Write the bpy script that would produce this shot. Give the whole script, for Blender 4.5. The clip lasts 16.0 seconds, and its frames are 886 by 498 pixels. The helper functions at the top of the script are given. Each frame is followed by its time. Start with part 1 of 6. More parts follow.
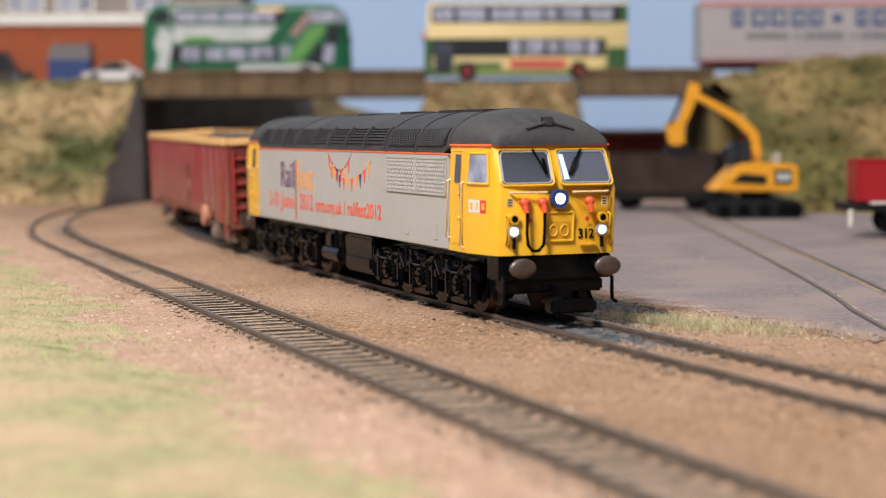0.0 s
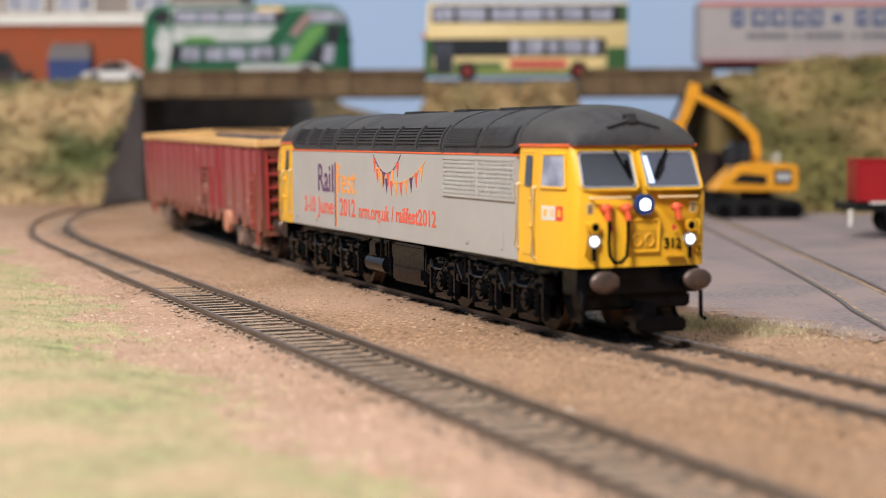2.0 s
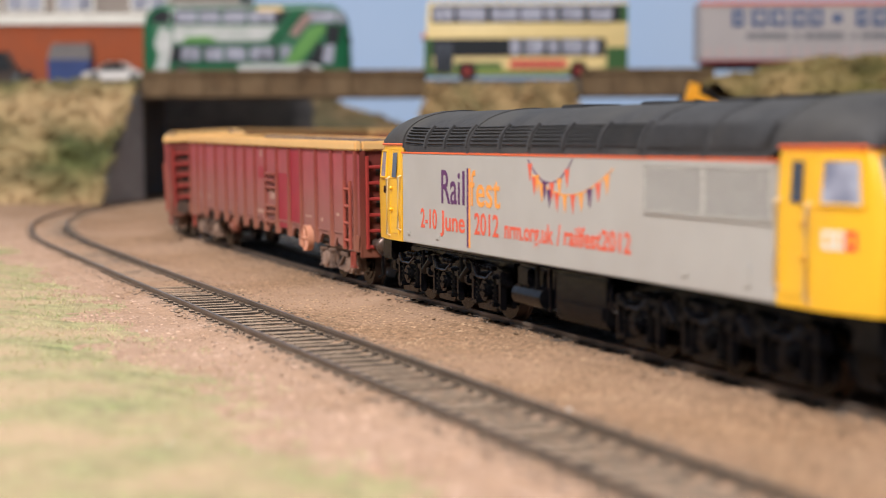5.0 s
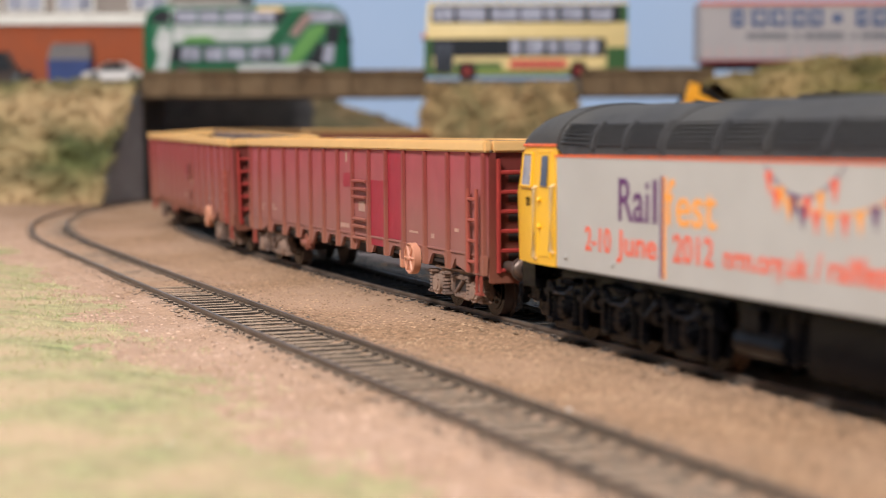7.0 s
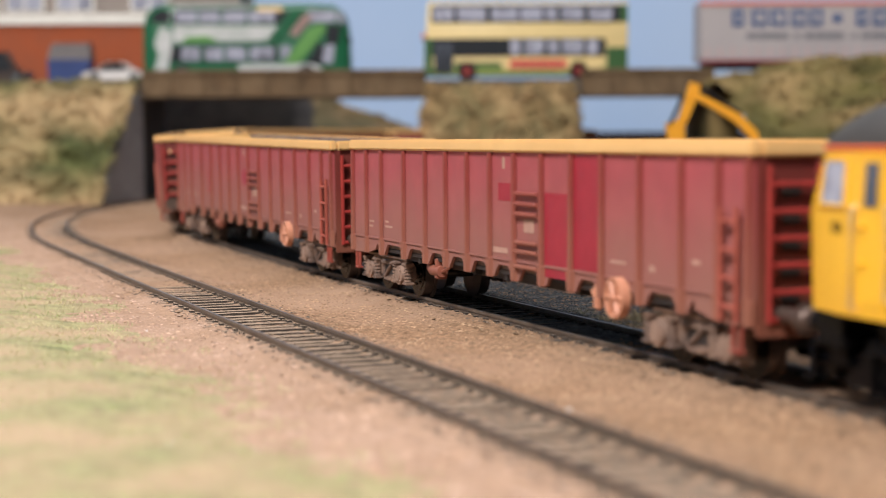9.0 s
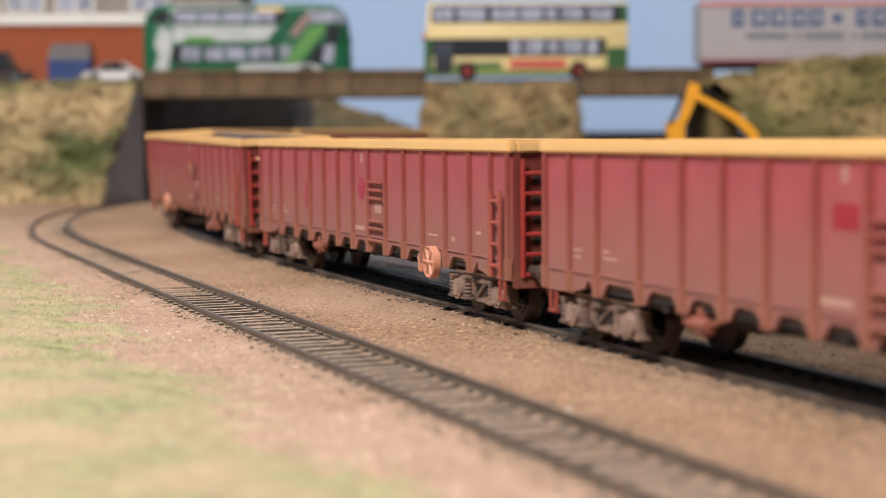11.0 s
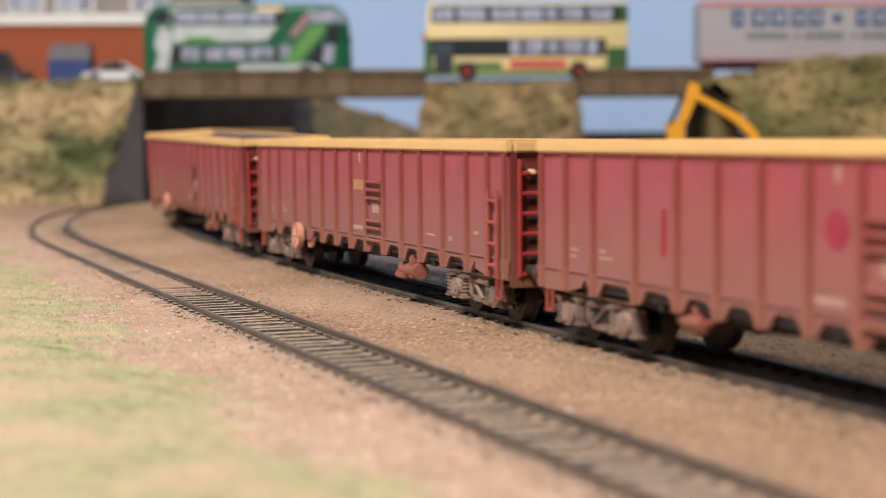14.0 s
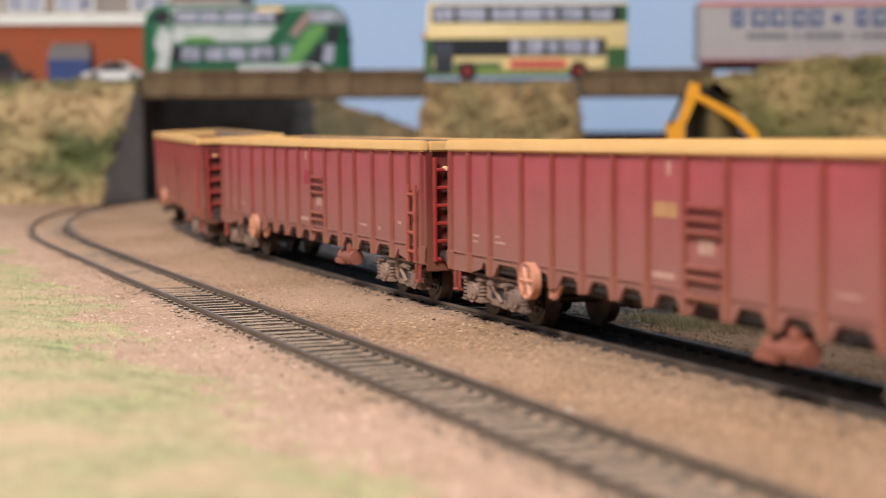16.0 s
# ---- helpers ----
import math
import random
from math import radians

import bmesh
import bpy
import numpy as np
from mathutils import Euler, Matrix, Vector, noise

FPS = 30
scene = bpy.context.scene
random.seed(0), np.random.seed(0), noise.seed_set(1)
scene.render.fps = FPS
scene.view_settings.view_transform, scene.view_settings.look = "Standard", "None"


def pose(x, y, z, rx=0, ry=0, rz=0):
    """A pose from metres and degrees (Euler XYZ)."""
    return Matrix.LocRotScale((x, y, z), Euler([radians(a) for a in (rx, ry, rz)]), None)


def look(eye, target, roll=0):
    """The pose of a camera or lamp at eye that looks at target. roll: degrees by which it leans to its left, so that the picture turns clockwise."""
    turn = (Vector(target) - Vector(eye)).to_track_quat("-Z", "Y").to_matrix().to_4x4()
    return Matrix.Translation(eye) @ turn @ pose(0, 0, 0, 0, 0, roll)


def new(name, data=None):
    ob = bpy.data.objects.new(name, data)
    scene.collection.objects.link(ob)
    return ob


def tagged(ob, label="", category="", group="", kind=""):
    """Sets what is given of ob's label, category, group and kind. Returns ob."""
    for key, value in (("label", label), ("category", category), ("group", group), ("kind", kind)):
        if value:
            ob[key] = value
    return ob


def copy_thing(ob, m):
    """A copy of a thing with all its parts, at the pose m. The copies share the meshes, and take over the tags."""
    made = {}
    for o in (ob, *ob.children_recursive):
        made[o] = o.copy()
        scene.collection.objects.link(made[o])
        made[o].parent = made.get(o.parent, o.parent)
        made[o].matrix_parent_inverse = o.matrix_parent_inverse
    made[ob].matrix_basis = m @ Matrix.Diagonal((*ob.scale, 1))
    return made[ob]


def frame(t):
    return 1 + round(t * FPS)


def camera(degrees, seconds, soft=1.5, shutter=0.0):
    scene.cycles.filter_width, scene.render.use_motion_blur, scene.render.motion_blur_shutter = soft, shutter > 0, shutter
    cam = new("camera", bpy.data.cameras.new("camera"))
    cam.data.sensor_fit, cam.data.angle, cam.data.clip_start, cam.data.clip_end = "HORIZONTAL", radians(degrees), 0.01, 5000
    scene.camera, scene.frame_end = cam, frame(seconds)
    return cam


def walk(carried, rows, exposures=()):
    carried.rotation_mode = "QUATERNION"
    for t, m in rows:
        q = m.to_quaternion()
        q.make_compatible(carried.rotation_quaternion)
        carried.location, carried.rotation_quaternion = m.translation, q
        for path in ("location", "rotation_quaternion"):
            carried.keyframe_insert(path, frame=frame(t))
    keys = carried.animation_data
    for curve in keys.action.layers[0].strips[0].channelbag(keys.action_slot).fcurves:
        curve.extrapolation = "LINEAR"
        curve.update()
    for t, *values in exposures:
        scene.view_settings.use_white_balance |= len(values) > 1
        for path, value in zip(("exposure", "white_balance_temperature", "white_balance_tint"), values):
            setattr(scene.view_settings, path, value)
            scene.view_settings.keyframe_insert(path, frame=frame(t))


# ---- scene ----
# all lengths below are millimetres of the model layout; MM turns them into metres
MM = 0.001
cam = camera(29.8, 16.0, soft=0.85, shutter=0.5)
EYE = Vector((0.0, 0.0, 0.0451))
AIM = Vector((0.0, 1.0, 0.0451 - 0.0671))
walk(cam, [(0.0, look(EYE, AIM, -0.23)), (16.0, look(EYE, AIM, -0.23))])
cam.data.dof.use_dof = True
cam.data.dof.focus_distance = 0.452
cam.data.dof.aperture_fstop = 16.0

# ---- light of the exhibition hall ----
world = bpy.data.worlds.new("hall_light")
scene.world = world
world.use_nodes = True
world.node_tree.nodes["Background"].inputs[0].default_value = (0.77, 0.89, 1.0, 1)
world.node_tree.nodes["Background"].inputs[1].default_value = 0.145


def area_lamp(name, eye, target, sx, sy, power, colour):
    data = bpy.data.lights.new(name, "AREA")
    data.shape, data.size, data.size_y, data.energy, data.color = "RECTANGLE", sx, sy, power, colour
    ob = new(name, data)
    ob.matrix_world = look(eye, target)
    return ob


area_lamp("hall_lamp", (-0.66, -0.74, 1.48), (0.02, 0.5, 0.0), 0.35, 0.5, 60.0, (1.0, 0.96, 0.945))
area_lamp("hall_lamp_far", (-0.1, 0.75, 2.2), (0.05, 1.35, 0.0), 1.2, 0.5, 24.5, (1.0, 0.98, 0.96))
scene.view_settings.exposure = 0.0


# ---- materials ----
def mat(name, base, rough=0.6, metal=0.0, vary=0.12, grain=400.0, bump=0.15, second=None, amount=0.5,
        second_scale=60.0, emit=None, power=0.0, bump_scale=None, spread=0.12, gloss=0.5, island=0.0):
    """A node material: a base colour varied at two scales, a second colour in patches, and fine relief."""
    m = bpy.data.materials.new(name)
    m.use_nodes = True
    nt = m.node_tree
    bsdf = nt.nodes["Principled BSDF"]
    bsdf.inputs["Roughness"].default_value = rough
    bsdf.inputs["Metallic"].default_value = metal
    if emit:
        bsdf.inputs["Emission Color"].default_value = (*emit, 1)
        bsdf.inputs["Emission Strength"].default_value = power
    bsdf.inputs["Specular IOR Level"].default_value = gloss
    co = nt.nodes.new("ShaderNodeTexCoord").outputs["Object"]

    def noise_node(scale, detail=4.0):
        n = nt.nodes.new("ShaderNodeTexNoise")
        n.inputs["Scale"].default_value, n.inputs["Detail"].default_value = scale, detail
        nt.links.new(co, n.inputs["Vector"])
        return n.outputs["Fac"]

    def mixed(fac, a, b):
        n = nt.nodes.new("ShaderNodeMix")
        n.data_type = "RGBA"
        nt.links.new(fac, n.inputs[0])
        for socket, value in ((n.inputs[6], a), (n.inputs[7], b)):
            if isinstance(value, tuple):
                socket.default_value = (*value, 1)
            else:
                nt.links.new(value, socket)
        return n.outputs[2]

    def ramp(fac, lo, hi):
        n = nt.nodes.new("ShaderNodeMapRange")
        n.inputs[1].default_value, n.inputs[2].default_value = lo, hi
        nt.links.new(fac, n.inputs[0])
        return n.outputs[0]

    fine = noise_node(grain)
    dark = tuple(c * (1 - vary) for c in base)
    light = tuple(min(c * (1 + vary), 1) for c in base)
    colour = mixed(ramp(fine, 0.3, 0.7), dark, light)
    if second:
        patch = noise_node(second_scale, 6.0)
        centre = 0.5 + (0.5 - amount) * 0.5
        colour = mixed(ramp(patch, centre - spread, centre + spread), colour, second)
    if island:
        geo = nt.nodes.new("ShaderNodeNewGeometry")
        span = nt.nodes.new("ShaderNodeMapRange")
        span.inputs[3].default_value, span.inputs[4].default_value = 1 - island, 1 + island
        nt.links.new(geo.outputs["Random Per Island"], span.inputs[0])
        tint = nt.nodes.new("ShaderNodeMix")
        tint.data_type, tint.blend_type = "RGBA", "MULTIPLY"
        tint.inputs[0].default_value = 1.0
        nt.links.new(colour, tint.inputs[6])
        nt.links.new(span.outputs[0], tint.inputs[7])
        colour = tint.outputs[2]
    nt.links.new(colour, bsdf.inputs["Base Color"])
    if bump:
        b = nt.nodes.new("ShaderNodeBump")
        b.inputs["Strength"].default_value, b.inputs["Distance"].default_value = bump, 0.0006
        nt.links.new(noise_node(bump_scale or grain * 1.5), b.inputs["Height"])
        nt.links.new(b.outputs[0], bsdf.inputs["Normal"])
    return m


M_EARTH = mat("sandy_earth", (0.285, 0.171, 0.101), 1.0, gloss=0.2, vary=0.5, grain=700, bump=1.0, second=(0.375, 0.24, 0.16), second_scale=14, amount=0.45, spread=0.15, bump_scale=1100)


def pink_earth_zone(m, middle, fade):
    """Blends a paler pink earth into a ground material on the near side of the two tracks."""
    nt = m.node_tree
    bsdf = nt.nodes["Principled BSDF"]
    old = bsdf.inputs["Base Color"].links[0].from_socket
    co = nt.nodes.new("ShaderNodeTexCoord").outputs["Object"]
    dot = nt.nodes.new("ShaderNodeVectorMath")
    dot.operation = "DOT_PRODUCT"
    dot.inputs[1].default_value = (-math.sin(-1.202), math.cos(-1.202), 0)
    nt.links.new(co, dot.inputs[0])
    wobble = nt.nodes.new("ShaderNodeTexNoise")
    wobble.inputs["Scale"].default_value, wobble.inputs["Detail"].default_value = 45, 6
    nt.links.new(co, wobble.inputs["Vector"])
    total = nt.nodes.new("ShaderNodeMath")
    total.operation = "MULTIPLY_ADD"
    nt.links.new(wobble.outputs["Fac"], total.inputs[0])
    total.inputs[1].default_value = 0.09
    nt.links.new(dot.outputs["Value"], total.inputs[2])
    span = nt.nodes.new("ShaderNodeMapRange")
    span.inputs[1].default_value, span.inputs[2].default_value = middle + fade, middle - fade
    nt.links.new(total.outputs[0], span.inputs[0])
    fine = nt.nodes.new("ShaderNodeTexNoise")
    fine.inputs["Scale"].default_value, fine.inputs["Detail"].default_value = 500, 5
    nt.links.new(co, fine.inputs["Vector"])
    pink = nt.nodes.new("ShaderNodeMix")
    pink.data_type = "RGBA"
    nt.links.new(fine.outputs["Fac"], pink.inputs[0])
    pink.inputs[6].default_value, pink.inputs[7].default_value = (0.33, 0.205, 0.135, 1), (0.58, 0.395, 0.295, 1)
    both = nt.nodes.new("ShaderNodeMix")
    both.data_type = "RGBA"
    nt.links.new(span.outputs[0], both.inputs[0])
    nt.links.new(old, both.inputs[6])
    nt.links.new(pink.outputs[2], both.inputs[7])
    nt.links.new(both.outputs[2], bsdf.inputs["Base Color"])


# distance across the tracks of the change of soil, in metres from the place of the start
SOIL = 0.02555 * -math.sin(-1.202) + 0.4152 * math.cos(-1.202) - 0.076 + 0.045
pink_earth_zone(M_EARTH, SOIL, 0.03)
# Undusted side faces, darkened further by gap shade put into the colour.
M_SLEEPER_SIDE = mat("shaded_sleeper_side", (0.042, 0.032, 0.026), 0.8, vary=0.3, grain=500, bump=0.3)
M_SLEEPER = mat("weathered_sleeper", (0.29, 0.21, 0.148), 0.9, vary=0.35, grain=700, bump=0.5, second=(0.36, 0.262, 0.185), second_scale=90, amount=0.5)
M_RAIL = mat("rusty_rail", (0.165, 0.124, 0.094), 0.45, 0.2, vary=0.25, grain=500, second=(0.12, 0.09, 0.068), second_scale=120)
M_RAIL_TOP = mat("worn_bright_rail_head", (0.20, 0.185, 0.18), 0.35, 0.7, vary=0.25, grain=300, bump=0.05, second=(0.16, 0.12, 0.09), second_scale=90, amount=0.35)
M_RAIL_DULL = mat("dull_dark_rail_head", (0.14, 0.12, 0.105), 0.4, 0.4, vary=0.25, grain=300, bump=0.05, second=(0.17, 0.13, 0.10), second_scale=90, amount=0.4)
M_SLEEPER_DARK = mat("dark_brown_sleeper", (0.135, 0.108, 0.09), 0.85, vary=0.35, grain=700, bump=0.5, second=(0.20, 0.155, 0.12), second_scale=90, amount=0.45)
M_YARD = mat("grey_yard", (0.19, 0.155, 0.152), 0.85, vary=0.35, grain=500, bump=0.9, second=(0.25, 0.19, 0.175), second_scale=26, amount=0.5, spread=0.08)
M_GRASS = mat("static_grass", (0.27, 0.28, 0.125), 0.95, vary=0.45, grain=260, second=(0.46, 0.33, 0.205), second_scale=45, amount=0.58, bump=1.0, spread=0.16)
M_SCENIC = mat("scenic_scatter", (0.085, 0.095, 0.028), 0.95, vary=0.5, grain=30, bump=1.0, second=(0.42, 0.285, 0.145), second_scale=15, amount=0.46, bump_scale=260, spread=0.13)
M_SCENIC_OLIVE = mat("olive_brown_scatter", (0.105, 0.09, 0.03), 0.95, gloss=0.2, vary=0.45, grain=30, bump=1.0, second=(0.28, 0.19, 0.085), second_scale=16, amount=0.45, bump_scale=260, spread=0.1)
M_SCENIC_BROWN = mat("scenic_scatter_brown", (0.38, 0.25, 0.12), 0.95, vary=0.5, grain=90, bump=1.0, second=(0.16, 0.14, 0.06), second_scale=25, amount=0.4, bump_scale=300)
M_STONE = mat("brown_stone", (0.11, 0.067, 0.032), 0.85, vary=0.4, grain=150, bump=0.6, second=(0.16, 0.105, 0.055), second_scale=45)
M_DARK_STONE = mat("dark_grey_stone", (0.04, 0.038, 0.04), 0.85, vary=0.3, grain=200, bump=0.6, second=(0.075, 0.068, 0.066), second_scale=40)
M_ROAD = mat("grey_road", (0.07, 0.068, 0.066), 0.9, vary=0.2, grain=600, bump=0.4)
M_SKY = mat("painted_sky", (0.36, 0.52, 0.78), 0.9, vary=0.02, grain=8, bump=0.0, second=(0.5, 0.6, 0.76), second_scale=2.2, amount=0.4, spread=0.3)
M_YELLOW = mat("warning_yellow_paint", (0.86, 0.47, 0.025), 0.38, vary=0.04, grain=120, bump=0.05, second=(0.80, 0.42, 0.03), second_scale=45, amount=0.3)
M_GREY_PAINT = mat("light_grey_paint", (0.46, 0.44, 0.41), 0.45, vary=0.03, grain=120, bump=0.05, second=(0.43, 0.405, 0.375), second_scale=40, amount=0.35)
M_ROOF = mat("dark_grey_roof_paint", (0.045, 0.044, 0.047), 0.72, vary=0.22, grain=420, bump=0.2, second=(0.07, 0.066, 0.063), second_scale=45, amount=0.35, gloss=0.3)
M_BLACK = mat("black_plastic", (0.003, 0.003, 0.004), 0.18, vary=0.3, grain=300, bump=0.2, second=(0.006, 0.0058, 0.006), second_scale=150, amount=0.35, gloss=0.11)
M_ORANGE = mat("orange_paint", (0.80, 0.14, 0.035), 0.45, vary=0.05, grain=200, bump=0.05)
M_RIM = mat("cream_yellow_paint", (0.80, 0.50, 0.20), 0.55, vary=0.04, grain=150, bump=0.1, second=(0.72, 0.43, 0.17), second_scale=25, amount=0.3, spread=0.25)


# ---- shaping helpers (millimetres) ----
def box(bm, x0, x1, y0, y1, z0, z1, bevel=0.0):
    made = bmesh.ops.create_cube(bm, size=1.0, matrix=Matrix.LocRotScale(
        ((x0 + x1) / 2, (y0 + y1) / 2, (z0 + z1) / 2), None, (abs(x1 - x0), abs(y1 - y0), abs(z1 - z0))))
    if bevel:
        edges = list({e for v in made["verts"] for e in v.link_edges})
        bmesh.ops.bevel(bm, geom=edges, offset=bevel, segments=2, affect="EDGES", clamp_overlap=True)


def rod(bm, a, b, r, sides=10, r2=None):
    a, b = Vector(a), Vector(b)
    turn = (b - a).to_track_quat("Z", "Y").to_matrix().to_4x4()
    bmesh.ops.create_cone(bm, cap_ends=True, segments=sides, radius1=r, radius2=r if r2 is None else r2,
                          depth=(b - a).length, matrix=Matrix.Translation((a + b) / 2) @ turn)


def ball(bm, c, r, sx=1, sy=1, sz=1, seg=12):
    bmesh.ops.create_uvsphere(bm, u_segments=seg, v_segments=max(6, seg // 2), radius=r,
                              matrix=Matrix.LocRotScale(c, None, (sx, sy, sz)))


def loft(bm, rings, closed=True, caps=True):
    """Joins rings of equal length with quads."""
    rows = [[bm.verts.new(q) for q in ring] for ring in rings]
    n = len(rows[0])
    for a, b in zip(rows, rows[1:]):
        for i in range(n if closed else n - 1):
            j = (i + 1) % n
            bm.faces.new((a[i], a[j], b[j], b[i]))
    if caps and closed:
        bm.faces.new(rows[0][::-1])
        bm.faces.new(rows[-1])
    return rows


def prism(bm, outline, y0, y1):
    """A plate with an outline in x and z, from y0 to y1."""
    loft(bm, [[(x, y0, z) for x, z in outline], [(x, y1, z) for x, z in outline]])


def pipe(bm, path, r, sides=8):
    path = [Vector(q) for q in path]
    rings = []
    for i, q in enumerate(path):
        way = (path[min(i + 1, len(path) - 1)] - path[max(i - 1, 0)]).normalized()
        m = way.to_track_quat("Z", "Y").to_matrix()
        rings.append([q + m @ Vector((r * math.cos(t), r * math.sin(t), 0)) for t in
                      (2 * math.pi * k / sides for k in range(sides))])
    loft(bm, rings)


def mesh_of(name, bm, material, smooth=False):
    for v in bm.verts:
        v.co *= MM
    bmesh.ops.recalc_face_normals(bm, faces=bm.faces)
    data = bpy.data.meshes.new(name)
    bm.to_mesh(data)
    bm.free()
    data.materials.append(material)
    if smooth:
        data.shade_smooth()
        data.set_sharp_from_angle(angle=radians(38))
    return data


def part(name, bm, material, parent, label="", smooth=True):
    ob = new(name, mesh_of(name, bm, material, smooth))
    ob.parent = parent
    if label:
        tagged(ob, label)
    return ob


def thing(name, label, category, m=None, group="", kind=""):
    ob = new(name)
    ob.empty_display_size = 0.01
    if m is not None:
        ob.matrix_world = m
    return tagged(ob, label, category, group, kind)


def single(name, bm, material, label, category, m=None, kind="", smooth=True):
    ob = new(name, mesh_of(name, bm, material, smooth))
    if m is not None:
        ob.matrix_world = m
    return tagged(ob, label, category, kind=kind)


def at(x, y, z, rz=0.0):
    return pose(x * MM, y * MM, z * MM, 0, 0, rz)


def letters(name, words, size, m, material, parent, label="", bold=0.0, squeeze=1.0):
    """Built-in font, turned into a thin mesh; m places it in millimetres in the thing's space."""
    data = bpy.data.curves.new(name, "FONT")
    data.body, data.size, data.extrude, data.offset = words, size, 0.03, bold
    ob = bpy.data.objects.new(name, data)
    scene.collection.objects.link(ob)
    dg = bpy.context.evaluated_depsgraph_get()
    made = bpy.data.meshes.new_from_object(ob.evaluated_get(dg))
    bpy.data.objects.remove(ob)
    made.transform(Matrix.Scale(MM, 4) @ m @ Matrix.Diagonal((squeeze, 1, 1, 1)))
    made.materials.clear()
    made.materials.append(material)
    out = new(name, made)
    out.parent = parent
    return tagged(out, label) if label else out


# ---- the two lines of track: straight, then a bend to the right going away ----
HEAD = -1.202
AHEAD = Vector((math.cos(HEAD), math.sin(HEAD)))
RIGHT = Vector((-AHEAD.y, AHEAD.x))
START = Vector((25.55, 415.2))
BEND = -350.0
BOW = 813.0
HUB = START + AHEAD * BEND + RIGHT * BOW
# the train's own line bends a little sooner and tighter than the near one
TRAIN_BEND = -335.0
TRAIN_BOW = 550.0
TRAIN_HUB = START + AHEAD * TRAIN_BEND + RIGHT * TRAIN_BOW
CANT = 0.0135


def on_track(s, side=0.0):
    """Place and heading s mm along the train's track; side: mm to the right of it (away from the near track)."""
    bend, bow, hub = (BEND, BOW, HUB) if side < -40 else (TRAIN_BEND, TRAIN_BOW, TRAIN_HUB)
    if s >= bend:
        return START + AHEAD * s + RIGHT * side, HEAD
    turn = (bend - s) / bow
    ang = math.atan2(-RIGHT.y, -RIGHT.x) - turn
    return hub + Vector((math.cos(ang), math.sin(ang))) * (bow - side), HEAD - turn


def climb(s):
    """How far the train's track has risen in the bend, in mm."""
    u = min(max((-90.0 - s) / 530.0, 0.0), 1.0)
    return 5.2 * u * u * (3 - 2 * u)


def lift(s, side):
    """The rise of the board: it leans up from the near track to the train's and levels out to the yard."""
    lean = min(1 + CANT * side, 1.25) if side > -20 else max(0.73 + 0.0075 * (side + 20), 0.0)
    fall = min(max((48 - side) / 26.0, 0.0), 1.0)
    return climb(s) * lean * fall


def sweep(bm, s0, s1, side, profile, step=12.0):
    """Sweeps a profile of (across, up) along the track."""
    n = int((s1 - s0) / step)
    rings = []
    for i in range(n + 1):
        s = s0 + (s1 - s0) * i / n
        q, h = on_track(s, side)
        right = Vector((-math.sin(h), math.cos(h)))
        rings.append([(q.x + right.x * a, q.y + right.y * a, z + lift(s, side + a)) for a, z in profile])
    loft(bm, rings)


RAIL = [(-0.4, 0.0), (0.4, 0.0), (0.4, -0.8), (0.16, -1.0), (0.16, -2.1), (0.9, -2.4), (0.9, -2.6), (-0.9, -2.6),
        (-0.9, -2.4), (-0.16, -2.1), (-0.16, -1.0), (-0.4, -0.8)]
PITCH = 6.8


def lay_track(name, label, side, s0, s1, tops, wood):
    line = thing(name, label, "railway track", kind="structure")
    for off in (-8.7, 8.7):
        bm = bmesh.new()
        sweep(bm, s0, s1, side + off, RAIL)
        rail = part("rail", bm, M_RAIL, line, "dark rusty steel rail")
        rail.data.materials.append(tops)
        for f in rail.data.polygons:
            if f.normal.z > 0.7:
                f.material_index = 1
    bm = bmesh.new()
    box(bm, -1.3, 1.3, -13.4, 13.4, -3.8, -1.5, 0.15)
    for off in (-8.7, 8.7):
        for k in (-1, 1):
            box(bm, -0.7, 0.7, off + k * 1.5 - 0.6, off + k * 1.5 + 0.6, -1.7, -1.0)
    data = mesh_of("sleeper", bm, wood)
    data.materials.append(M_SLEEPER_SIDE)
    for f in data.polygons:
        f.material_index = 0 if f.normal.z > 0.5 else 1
    count = int((s1 - s0) / PITCH)
    near = [k for k in range(count) if -480 < s0 + k * PITCH]
    for k in near:
        s = s0 + (k + 0.5) * PITCH
        q, h = on_track(s, side)
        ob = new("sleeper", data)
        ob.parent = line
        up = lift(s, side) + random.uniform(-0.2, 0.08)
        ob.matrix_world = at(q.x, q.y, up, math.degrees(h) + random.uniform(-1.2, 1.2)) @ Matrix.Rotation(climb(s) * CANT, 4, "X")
    bm = bmesh.new()
    for k in range(count):
        if k in near:
            continue
        q, h = on_track(s0 + (k + 0.5) * PITCH, side)
        s = s0 + (k + 0.5) * PITCH
        bmesh.ops.create_cube(bm, size=1.0, matrix=Matrix.LocRotScale((q.x, q.y, -2.6 + lift(s, side)), Euler((climb(s) * CANT, 0, h)), (2.6, 26.8, 2)))
    ob = part("far_sleepers", bm, wood, line, "dark sleepers half buried in dust")
    tagged(ob, kind="stuff")
    return line


train_track = lay_track("railway_track_train", "dark weathered track with rusty rails in sandy ballast", 0.0, -1500, 330, M_RAIL_TOP, M_SLEEPER_DARK)
near_track = lay_track("railway_track_near", "empty dark weathered track with dusty sleepers", -65.8, -1500, 330, M_RAIL_DULL, M_SLEEPER)


# ---- ground ----
def rough(x, y, scale, seed=0.0):
    return noise.fractal(Vector((x * scale, y * scale, seed)), 1.0, 2.0, 4)


